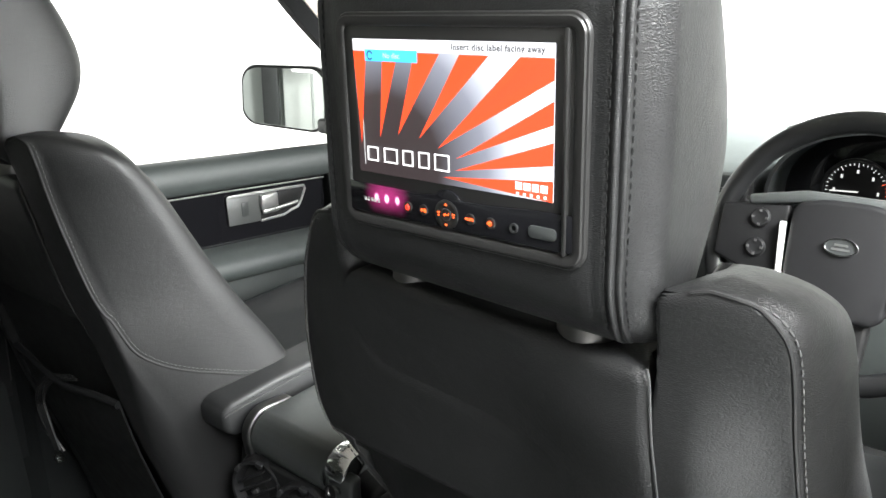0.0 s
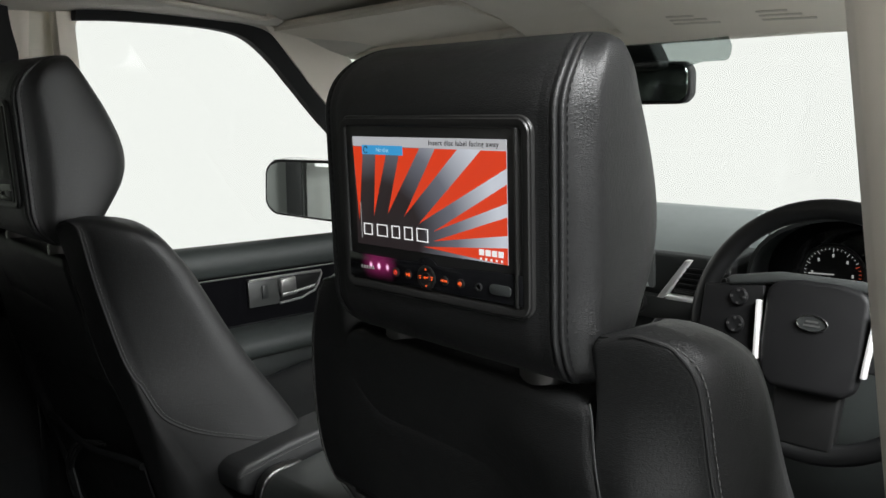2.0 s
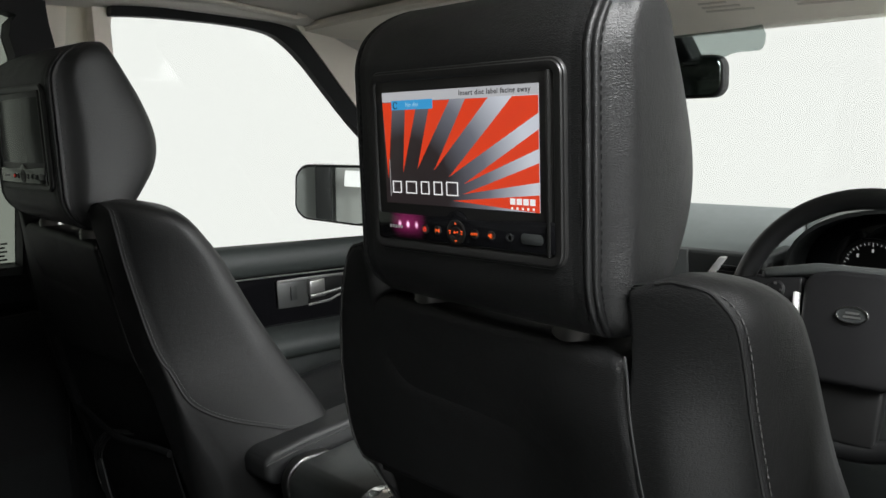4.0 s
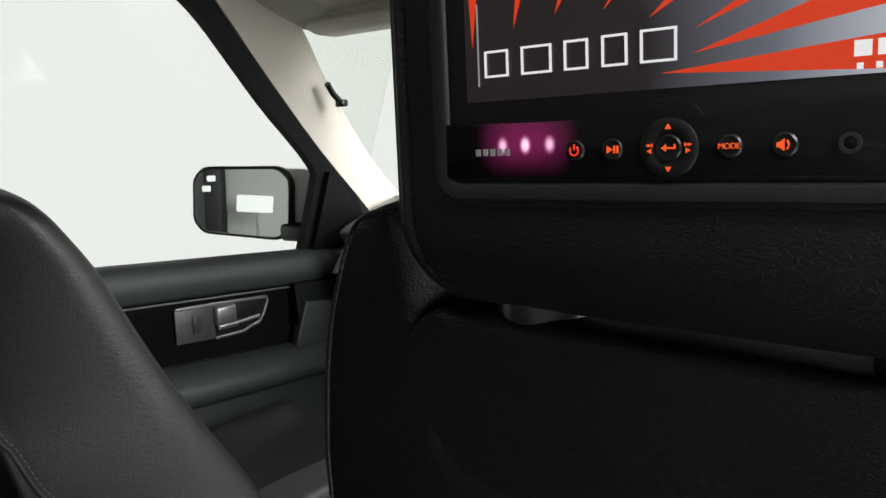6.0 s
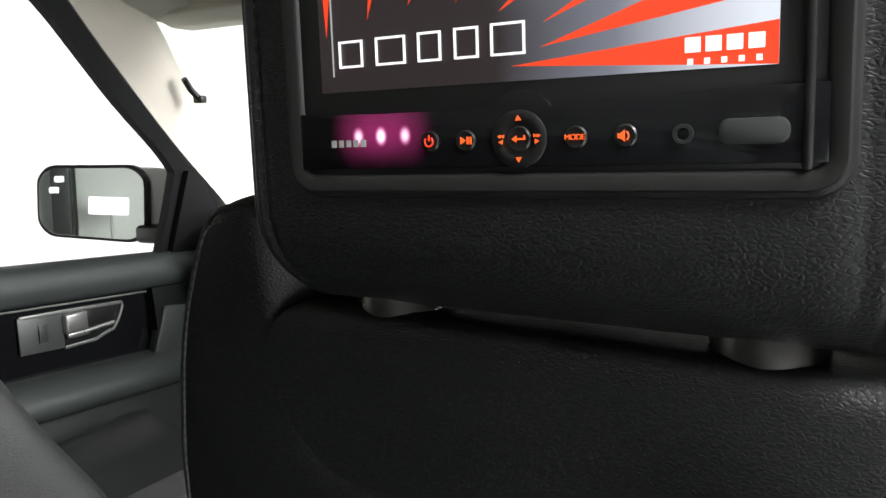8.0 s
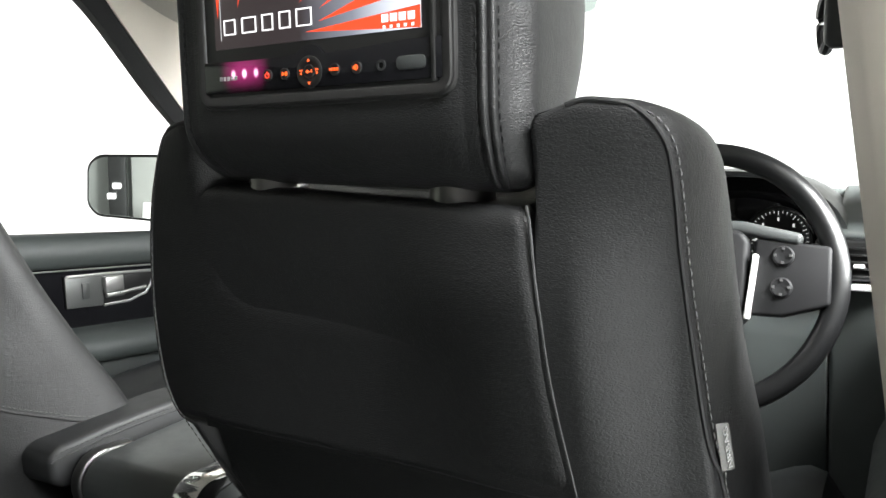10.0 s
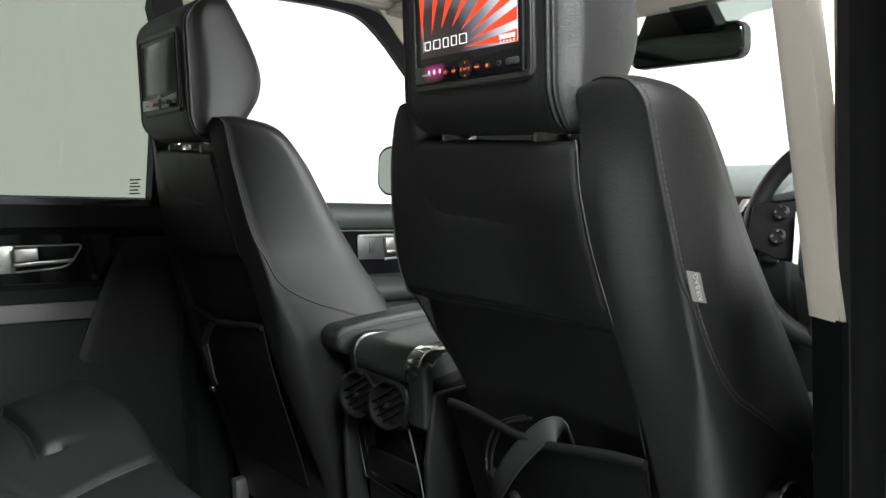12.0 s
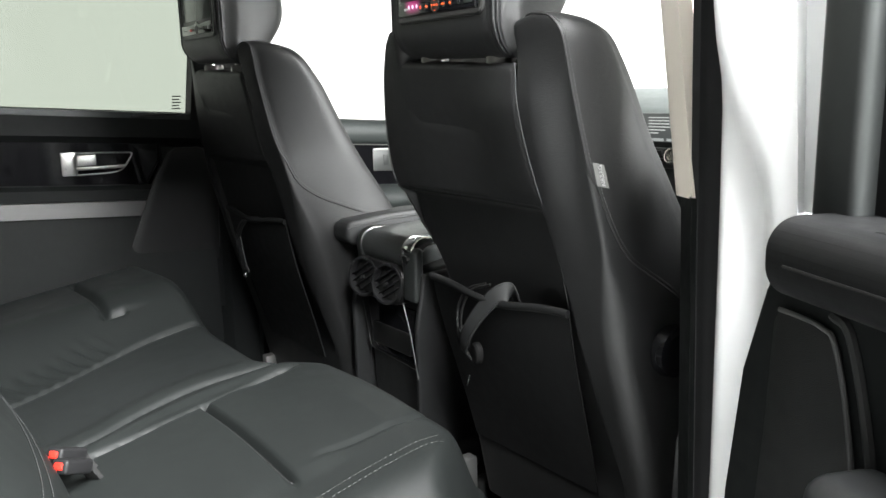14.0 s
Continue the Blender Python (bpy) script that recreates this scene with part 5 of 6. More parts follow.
# ---- dashboard ----
def dashboard():
    root = thing("dashboard", (0, 1.1, 0.75), "dark grey-green leather dashboard with silver vents and a centre screen", "dashboard")
    prof = [(1.34, 1.24), (1.24, 1.278), (1.17, 1.287), (1.08, 1.262), (1.0, 1.236), (0.975, 1.222), (0.985, 1.205), (1.34, 1.15)]
    for x0, x1 in ((-0.70, 0.215), (0.60, 0.70)):
        part("top_pad", prism(prof, "x", x0, x1, 0.008, 3), DASH, root, "soft leather upper pad")
        part("shadow_gap", box((x0 + 0.01, 0.995, 1.19), (x1 - 0.004, 1.3, 1.215), 0.003), SATIN, root)
    part("rear_pad", prism([(1.34, 1.24), (1.24, 1.278), (1.19, 1.28), (1.19, 1.15), (1.34, 1.15)], "x", 0.217, 0.598, 0.006), DASH, root)
    body = [(0.985, 1.195), (0.995, 1.08), (1.03, 0.96), (1.10, 0.72), (1.33, 0.72), (1.33, 1.195)]
    for x0, x1 in ((-0.69, 0.22), (0.595, 0.69)):
        part("fascia", prism(body, "x", x0, x1, 0.008, 3), DASH, root)
    low = [(0.985, 1.10), (0.995, 1.05), (1.03, 0.96), (1.10, 0.72), (1.33, 0.72), (1.33, 1.13), (1.06, 1.13)]
    part("knee_panel", prism(low, "x", 0.222, 0.593, 0.006, 2), DASH, root)
    # centre stack with screen, climate panel and vents
    stack = part("centre_panel", prism([(0.955, 1.225), (0.965, 1.14), (0.985, 1.02), (1.03, 0.90), (1.1, 0.90), (1.1, 1.225)], "x", -0.165, 0.235, 0.006, 3), STACK, root, "dark grey centre panel")
    scr = part("navigation_screen", box((-0.075, 0.950, 1.156), (0.088, 0.962, 1.226), 0.003), glow("navigation_glow", (0.14, 0.155, 0.15), 0.2), stack, "dim grey touch screen with menu text")
    for i in range(6):
        w = (0.075, 0.09, 0.07, 0.085, 0.05, 0.03)[i]
        part("text_bar", box((-0.02, 0.9485, 1.214 - i * 0.0075), (-0.02 + w, 0.9502, 1.2165 - i * 0.0075), 0), glow("screen_text", (0.5, 0.52, 0.5), 0.5), scr, smooth=False)
    for i in range(3):
        part("soft_key", box((-0.068 + i * 0.052, 0.9485, 1.1585), (-0.026 + i * 0.052, 0.9502, 1.165), 0), glow("soft_key_glow", (0.3, 0.32, 0.31), 0.5), scr, smooth=False)
    part("climate_panel", prism([(0.948, 1.142), (0.965, 1.09), (0.985, 1.09), (0.985, 1.142)], "x", -0.14, 0.22, 0.004), HANDLE, stack, "satin silver climate control panel")
    for x in (0.055, -0.10, 0.19):
        k = part("knob", lathe([(0.021, 0), (0.021, 0.012), (0.018, 0.016), (0.013, 0.016), (0.012, 0.013)], 30, pose(x, 0.955, 1.122, 76, 0, 0)), SATIN, stack, "black rotary knob with silver ring")
        part("ring", lathe([(0.0185, 0.014), (0.0185, 0.0165), (0.0145, 0.0165), (0.0145, 0.014)], 30, pose(x, 0.955, 1.122, 76, 0, 0)), CHROME, k)
    for i in range(6):
        part("key", box((-0.05 + (i % 3) * 0.026, 0.945, 1.124 - (i // 3) * 0.02), (-0.028 + (i % 3) * 0.026, 0.958, 1.136 - (i // 3) * 0.02), 0.002), SATIN, stack)
    for x in (-0.165, 0.172, 0.62, -0.62):
        v = part("air_vent", box((x - 0.046, 0.958, 1.150), (x + 0.064, 0.99, 1.214), 0.006, 3), SATIN, root, "rectangular air vent")
        for k in range(5):
            part("vane", box((x - 0.036, 0.952, 1.158 + k * 0.0105), (x + 0.058, 0.968, 1.161 + k * 0.0105), 0.001, 1), SATIN, v)
        part("surround", prism([(x - 0.074, 1.140), (x - 0.060, 1.140), (x - 0.006, 1.219), (x - 0.018, 1.219)], "y", 0.944, 0.985, 0.002), BRIGHT, v, "satin silver vent edge")
        part("wheel", box((x + 0.008, 0.946, 1.172), (x + 0.024, 0.955, 1.178), 0.002), BRIGHT, v)
        part("lower_trim", box((x - 0.058, 0.946, 1.138), (x + 0.062, 0.985, 1.147), 0.003), BRIGHT, v)
    # instrument hood: an arched shell over a recessed face
    arc = lambda w, h: [(0.438 + w * math.cos(radians(a)), 1.168 + h * math.sin(radians(a)) ** 0.7) for a in range(0, 181, 9)]
    bm = bmesh.new()
    rings = [[bm.verts.new((px, y, pz)) for px, pz in arc(w, h)] for w, h, y in ((0.188, 0.150, 1.18), (0.190, 0.152, 1.02), (0.186, 0.149, 0.985), (0.180, 0.142, 0.985), (0.178, 0.140, 1.02), (0.172, 0.133, 1.16))]
    for p, q in zip(rings, rings[1:]):
        for k in range(len(p) - 1):
            bm.faces.new((p[k], p[k + 1], q[k + 1], q[k]))
    part("instrument_hood", bm, STACK, root, "black instrument hood")
    ins = part("instrument_face", prism(arc(0.176, 0.137) + [(0.262, 1.10), (0.614, 1.10)], "y", 1.062, 1.08, 0.003), GLOSS, root, "dark instrument panel")
    for gx in (0.378, 0.508):
        gz = 1.200
        g = part("gauge", lathe([(0.056, 0), (0.056, 0.004), (0.052, 0.005), (0.050, 0.002)], 48, pose(gx, 1.062, gz, 90, 0, 0)), SATIN, ins, "round dial with pale marks and red sector")
        for i in range(33):
            a = radians(225 - 270 * i / 32)
            r0 = 0.041 if i % 4 == 0 else 0.0445
            red = gx < 0.45 and i > 23
            m = Matrix.Translation((gx, 1.0582, gz)) @ Matrix.Rotation(-a, 4, "Y") @ Matrix.Translation(((r0 + 0.048) / 2, 0, 0))
            tick = box((-(0.048 - r0) / 2, -0.0003, -0.0005), ((0.048 - r0) / 2, 0.0003, 0.0005), 0)
            tick.transform(m)
            part("tick", tick, glow("dial_red", (0.9, 0.12, 0.05), 0.5) if red else DIAL, g, smooth=False)
        for i in range(7):
            a = radians(225 - 45 * i)
            px, pz = gx + 0.034 * math.cos(a), gz + 0.034 * math.sin(a)
            part("numeral_bar", box((px - 0.0017, 1.058, pz - 0.0029), (px + 0.0017, 1.0586, pz + 0.0029), 0), DIAL, g, smooth=False)
        needle = box((-0.04, -0.0006, -0.0012), (0.004, 0.0006, 0.0012), 0.0004, 1)
        needle.transform(Matrix.Translation((gx, 1.0566, gz)) @ Matrix.Rotation(radians(-3), 4, "Y"))
        part("needle", needle, DIAL, g)
    root.location.z += 0.022
    return root


DIAL = glow("dial_mark", (0.75, 0.76, 0.74), 0.45)
dashboard()


# ---- steering wheel ----
def steering_wheel():
    c = Vector((0.432, 0.815, 1.188))
    root = thing("steering_wheel", c, "black leather steering wheel with silver spokes and an oval badge", "steering wheel")
    m = Matrix.Translation(c) @ Matrix.Rotation(radians(90 - 15), 4, "X")
    R = 0.186
    rim = tube([(R * math.cos(t), R * math.sin(t), 0) for t in lin(71, 0, 2 * math.pi * 71 / 72)], 0.0165, 14, True)
    rim.transform(m)
    part("rim", rim, RIMLEATHER, root, "leather rim")
    pad = prism([(-0.074, 0.052), (-0.064, 0.066), (-0.03, 0.073), (0.03, 0.073), (0.064, 0.066), (0.074, 0.052), (0.073, -0.030), (0.068, -0.078), (0.052, -0.094), (-0.052, -0.094), (-0.068, -0.078), (-0.073, -0.030)], "z", 0.0, 0.034, 0.012, 4)
    pad.transform(m)
    part("airbag_pad", pad, RUBBER, root, "black airbag pad")
    bridge = prism([(-0.142, 0.066), (-0.06, 0.082), (0.06, 0.082), (0.142, 0.066), (0.138, 0.050), (0.06, 0.064), (-0.06, 0.064), (-0.138, 0.050)], "z", -0.004, 0.026, 0.006, 3)
    bridge.transform(m)
    part("upper_spoke", bridge, LID, root, "satin grey upper spoke trim")
    for s in (-1, 1):
        sp = prism([(s * 0.08, 0.058), (s * 0.178, 0.05), (s * 0.18, -0.03), (s * 0.12, -0.05), (s * 0.074, -0.05)], "z", -0.004, 0.022, 0.005, 3)
        sp.transform(m)
        k = part("spoke", sp, RUBBER, root)
        bar = prism([(s * 0.0800, 0.034), (s * 0.0870, 0.034), (s * 0.0800, -0.058), (s * 0.0730, -0.058)], "z", 0.018, 0.037, 0.0025, 2)
        bar.transform(m)
        part("accent", bar, BRIGHT, k, "bright silver accent bar")
        for i, (bx, by) in enumerate(((0.118, 0.034), (0.118, -0.010))):
            b = lathe([(0.0145, 0.0), (0.0145, 0.005), (0.012, 0.008), (0.005, 0.007)], 24, Matrix.Translation((s * bx, by, 0.02)))
            b.transform(m)
            bt = part("key", b, RUBBER, k)
            for a in (0, 90, 180, 270):
                q = box((s * bx + 0.010 * math.cos(radians(a)) - 0.0018, by + 0.010 * math.sin(radians(a)) - 0.0018, 0.028), (s * bx + 0.010 * math.cos(radians(a)) + 0.0018, by + 0.010 * math.sin(radians(a)) + 0.0018, 0.0298), 0)
                q.transform(m)
                part("symbol", q, RIM, bt, smooth=False)
    low = prism([(-0.05, -0.07), (0.05, -0.07), (0.045, -0.178), (-0.045, -0.178)], "z", -0.012, 0.016, 0.006, 3)
    low.transform(m)
    part("lower_spoke", low, SATIN, root, "glossy black lower spoke")
    bd = lathe([(0.018, 0), (0.018, 0.0035), (0.0165, 0.0045), (0.016, 0.003), (0.001, 0.003)], 40, Matrix.Translation((0.0, 0.010, 0.0335)) @ Matrix.Diagonal((1.25, 0.68, 1, 1)))
    bd.transform(m)
    e = part("badge", bd, STACK, root, "oval silver-rimmed badge")
    oval = [(0.0215 * math.cos(t), 0.010 + 0.0118 * math.sin(t), 0.0377) for t in lin(39, 0, 2 * math.pi * 39 / 40)]
    ov = tube(oval, 0.0010, 6, True)
    ov.transform(m)
    part("badge_rim", ov, CHROME, e)
    for i, w in enumerate((0.018, 0.024)):
        q = box((-w / 2, 0.010 + (0.001, -0.005)[i], 0.0365), (w / 2, 0.010 + (0.004, -0.002)[i], 0.0375), 0)
        q.transform(m)
        part("badge_bar", q, SILVER, e, smooth=False)
    col = tube([m @ Vector((0, 0, -0.005)), m @ Vector((0, -0.02, -0.20))], 0.05, 20)
    part("column", col, PLASTIC, root)
    for s in (-1, 1):
        part("stalk", tube(smooth_path([m @ Vector((s * 0.04, 0.03, -0.05)), m @ Vector((s * 0.12, 0.05, -0.045)), m @ Vector((s * 0.165, 0.055, -0.035))], 6), 0.008, 10), SATIN, root)
    return root


steering_wheel()


# ---- inside mirror and sun visors ----
def inside_mirror():
    root = thing("rear_view_mirror", (0.02, 0.95, 1.66), "black rear-view mirror with dark glass under the roof", "mirror")
    hs = prism(rounded(-0.112, 1.527, 0.152, 1.603, 0.024, 6), "y", 0.935, 0.965, 0.008, 3)
    t = Matrix.Translation((0, 0.95, 1.552)) @ Matrix.Rotation(radians(6), 4, "Z") @ Matrix.Translation((0, -0.95, -1.552))
    hs.transform(t)
    part("housing", hs, RUBBER, root)
    gl = prism(rounded(-0.107, 1.532, 0.147, 1.598, 0.020, 6), "y", 0.931, 0.936, 0.001, 1)
    gl.transform(t)
    part("mirror_glass", gl, MIRROR_DARK, root, "dark dimming mirror glass")
    part("stem", tube([(0.02, 0.965, 1.565), (0.02, 0.975, 1.60), (0.02, 0.95, 1.64)], 0.016, 14, up=(0, 1, 0)), SATIN, root)
    part("sensor_cover", prism([(-0.05, 1.665), (0.078, 1.660), (0.112, 1.596), (0.10, 1.588), (-0.09, 1.588)], "y", 0.915, 0.962, 0.008, 3), RUBBER, root, "black sensor cover on the windscreen")
    return root


inside_mirror()


def visor(s):
    root = thing("sun_visor", (s * 0.38, 0.7, 1.66), "cream sun visor folded up against the roof", "sun visor", "sun visors")
    a, b = s * 0.11, s * (0.63 if s > 0 else 0.605)
    rear, front = (1.700, 1.640) if s > 0 else (1.704, 1.674)

    def f(u, v):
        """Underside of the blade, with rounded ends; v runs forwards."""
        side = abs(2 * u - 1)
        cut = 0.030 * (1 - math.sqrt(max(0.0, 1 - max(0.0, (side - 0.90) / 0.10) ** 2)))
        y0, y1 = 0.585 + cut, 0.805 - 0.5 * cut
        x = a + (b - a) * u
        y = y0 + (y1 - y0) * v
        return (x, y, rear + (front - rear) * v ** 1.3 - (0.022 * u * v if s > 0 else 0.012 * u + 0.006 * u * v))
    bm = slab(f, spread(30, 0.0, 1.0), lin(12), (0, 0, 0.018))
    bmesh.ops.bevel(bm, geom=[e for e in bm.edges if len(e.link_faces) == 2 and e.calc_face_angle(0) > 1.0], offset=0.006, segments=3, affect="EDGES")
    v = part("blade", bm, CREAM, root)
    for i in range(3 if s > 0 else 0):
        w = 0.075
        u0 = 0.20 + 0.26 * i
        bars = join(*[slab(lambda p, q: Vector(f(u0 + w * long * p, v0 + 0.022 * q)) - Vector((0, 0, 0.0013)), lin(6), lin(1), (0, 0, 0.0008)) for v0, long in ((0.76, 1.9), (0.70, 1.5), (0.64, 1.1))])
        part("printed_bar", bars, mat("faded_print", (0.54, 0.49, 0.425), 0.8), v, smooth=False)
    part("pivot", tube([(a - s * 0.01, 0.78, 1.668), (a + s * 0.03, 0.78, 1.664)], 0.008, 10), CREAM, root)
    return root


visor(1)
visor(-1)


def grab_handle():
    root = thing("grab_handle", (-0.51, 0.41, 1.725), "cream folding grab handle flush against the roof lining", "grab handle")
    path = smooth_path([(-0.480, 0.285, 1.733), (-0.486, 0.305, 1.727), (-0.502, 0.36, 1.7235), (-0.519, 0.425, 1.7205), (-0.531, 0.50, 1.715), (-0.537, 0.535, 1.712), (-0.541, 0.555, 1.716)], 8)
    part("grip", sweep(path, rounded(-0.010, -0.004, 0.010, 0.004, 0.0035, 4)), CREAM, root)
    for x, y, z in ((-0.481, 0.287, 1.733), (-0.540, 0.553, 1.717)):
        part("mount", box((x - 0.012, y - 0.014, z - 0.004), (x + 0.012, y + 0.014, z + 0.012), 0.004, 3), CREAM, root)
    return root


grab_handle()


def overhead_console():
    root = thing("overhead_console", (0, 0.65, 1.70), "cream moulded overhead console between the sun visors", "overhead console")
    prof = [(0.42, 1.752), (0.46, 1.742), (0.60, 1.712), (0.72, 1.684), (0.80, 1.656), (0.86, 1.640), (0.87, 1.70), (0.60, 1.76)]
    part("shell", prism(prof, "x", -0.10, 0.095, 0.012, 4), CREAM, root)
    return root


overhead_console()


def belt_guide():
    root = thing("belt_guide", (0.66, 0.185, 1.47), "dark grey seat belt guide on the cream centre pillar", "belt guide")
    part("slider", box((0.648, 0.172, 1.435), (0.668, 0.192, 1.495), 0.006, 3), STACK, root)
    part("loop", tube(smooth_path([(0.650, 0.191, 1.475), (0.644, 0.212, 1.462), (0.646, 0.209, 1.438), (0.652, 0.191, 1.445)], 6), 0.004, 8), SATIN, root)
    return root


belt_guide()


def pillar_clip():
    root = thing("pillar_clip", (-0.60, 0.885, 1.525), "small black clip on the edge of the windscreen pillar", "clip")
    part("body", tube([(-0.602, 0.872, 1.545), (-0.604, 0.888, 1.527), (-0.600, 0.905, 1.510)], 0.006, 10), SATIN, root)
    part("foot", box((-0.612, 0.900, 1.502), (-0.590, 0.915, 1.516), 0.003), SATIN, root)
    return root


pillar_clip()


# ---- doors ----
def front_door(s, label):
    root = thing("front_door", (s * 0.75, 0.6, 0.5), label, "car door", "doors")
    Y0, Y1 = 0.19, 1.15
    # upper pad: rounded roll under the window
    roll = [(0.775, 0.002), (0.748, 0.001), (0.736, -0.004), (0.729, -0.013), (0.725, -0.026), (0.7235, -0.038), (0.726, -0.050), (0.732, -0.060), (0.740, -0.067), (0.775, -0.070)]
    ring = lambda y: [(s * x, y, belt(y) + z) for x, z in roll]
    def loft(rings):
        bm = bmesh.new()
        rs = [[bm.verts.new(p) for p in r] for r in rings]
        for p, q in zip(rs, rs[1:]):
            for k in range(len(p)):
                bm.faces.new((p[k], p[(k + 1) % len(p)], q[(k + 1) % len(q)], q[k]))
        bm.faces.new(rs[0])
        bm.faces.new(rs[-1])
        bmesh.ops.bevel(bm, geom=[e for e in bm.edges if len(e.link_faces) == 2 and e.calc_face_angle(0) > 0.4 and abs(e.verts[0].co.y - e.verts[1].co.y) > 0.01], offset=0.005, segments=3, affect="EDGES")
        return bm
    part("upper_pad", loft([ring(y) for y in lin(12, Y0, Y1)]), DOORPAD, root, "grey-green soft upper pad")
    band = lambda y: [(s * 0.775, y, belt(y) - 0.066), (s * 0.738, y, belt(y) - 0.068), (s * 0.738, y, belt(y) - 0.19), (s * 0.775, y, belt(y) - 0.19)]
    part("trim_band", loft([band(y) for y in lin(8, Y0, 0.86)]), GLOSS, root, "glossy black trim band")
    part("chrome_line", tube([(s * 0.7335, y, belt(y) - 0.0705) for y in lin(8, Y0, 0.86)], 0.002, 6), SILVER, root)
    cheek = lambda y: [(s * 0.775, y, belt(y) - 0.06), (s * 0.725, y, belt(y) - 0.065), (s * 0.715, y, belt(y) - 0.19), (s * 0.775, y, belt(y) - 0.2)]
    ck = part("front_cheek", loft([cheek(y) for y in lin(4, 0.868, Y1)]), DARKPAD, root, "dark soft panel ahead of the handle")
    part("speaker_grille", prism([(0.886, 1.112), (0.975, 1.098), (0.968, 1.004), (0.850, 1.020)], "x", s * 0.7125, s * 0.735, 0.004, 3), DOORPAD, ck, "grey-green speaker grille")
    ledge = [(0.775, -0.185, 0.0), (0.728, -0.188, 0.1), (0.705, -0.192, 0.4), (0.688, -0.200, 0.7), (0.676, -0.212, 1.0), (0.670, -0.226, 1.0), (0.674, -0.242, 0.9), (0.690, -0.255, 0.5), (0.712, -0.260, 0.2), (0.775, -0.262, 0.0)]
    arm = lambda y: [(s * (x + 0.03 * k * step(0.75, 1.1, y)), y, belt(y) + z) for x, z, k in ledge]
    part("armrest", loft([arm(y) for y in lin(12, Y0, Y1)]), DOORPAD, root, "grey-green padded armrest ledge")
    lower = lambda y: [(s * 0.775, y, belt(y) - 0.255), (s * 0.715, y, belt(y) - 0.255), (s * 0.70, y, belt(y) - 0.36), (s * 0.68, y, 0.80), (s * 0.70, y, 0.58), (s * 0.775, y, 0.58)]
    part("lower_panel", loft([lower(y) for y in lin(6, Y0, Y1)]), DOORLOW, root, "dark lower door panel with pocket")
    # handle plate with a pull lever in a cut-out
    zc = lambda y: belt(y) - 0.0835
    y0, y1 = 0.585, 0.802
    plate = part("handle_plate", prism([(y0, zc(y0)), (y0, zc(y0) - 0.064), (y0 + 0.085, zc(y0) - 0.070), (y0 + 0.085, zc(y0 + 0.085) + 0.002)], "x", s * 0.737, s * 0.731, 0.002), HANDLE, root, "satin grey handle plate")
    part("handle_recess", prism([(y0 + 0.083, zc(y0 + 0.083) - 0.002), (y0 + 0.083, zc(y0) - 0.066), (y0 + 0.165, zc(y0) - 0.068), (y1 - 0.022, zc(y1) - 0.047), (y1, zc(y1) - 0.002)], "x", s * 0.7375, s * 0.7345, 0.001), SATIN, plate)
    rim = [Vector((s * 0.7325, y, z)) for y, z in ((y0 + 0.004, zc(y0) - 0.001), (y0 + 0.085, zc(y0 + 0.085) + 0.001), (y1 - 0.004, zc(y1) + 0.001), (y1 - 0.002, zc(y1) - 0.006), (y1 - 0.014, zc(y1) - 0.030), (y1 - 0.026, zc(y1) - 0.045), (y1 - 0.045, zc(y0) - 0.063), (y0 + 0.15, zc(y0) - 0.070), (y0 + 0.085, zc(y0) - 0.0695))]
    part("handle_frame", sweep(rim, circle(0.0034, 8, 0.7), up=(1, 0, 0)), SILVER, plate, "satin silver handle surround")
    flat = lambda x0, x1, ya, yb, za, zb, bev: box((min(s * x0, s * x1), ya, za), (max(s * x0, s * x1), yb, zb), bev, 3)
    part("lever", join(flat(0.734, 0.721, y0 + 0.083, y0 + 0.130, zc(y0) - 0.046, zc(y0) - 0.010, 0.005), flat(0.734, 0.725, y0 + 0.088, y0 + 0.135, zc(y0) - 0.056, zc(y0) - 0.044, 0.004)), SILVER, plate, "chrome pull lever")
    part("lever_arm", sweep([Vector((s * 0.727, y0 + 0.12, zc(y0) - 0.049)), Vector((s * 0.728, y1 - 0.03, zc(y0) - 0.046))], circle(0.0042, 8), up=(1, 0, 0)), SILVER, plate)
    part("lock_switch", box((min(s * 0.7305, s * 0.728), y0 + 0.035, zc(y0) - 0.05), (max(s * 0.7305, s * 0.728), y0 + 0.052, zc(y0) - 0.018), 0.001), STACK, plate)
    # mirror sail
    part("mirror_sail", side_strip(s, [(0.946, 1.18), (0.946, 1.30), (0.946, 1.375)], [(1.08, 1.18), (1.07, 1.26), (0.99, 1.36)], -0.045, -0.045, 0.05), SATIN, root, "black triangular mirror panel")
    return root


front_door(-1, "closed passenger door with grey-green padding and silver handle")
driver_door = front_door(1, "closed driver's door with dark padding and white outer skin")
part("skin", box((0.79, 0.10, 0.42), (0.90, 1.15, 1.2), 0.03, 4), PAINT, driver_door, "white painted outer skin")


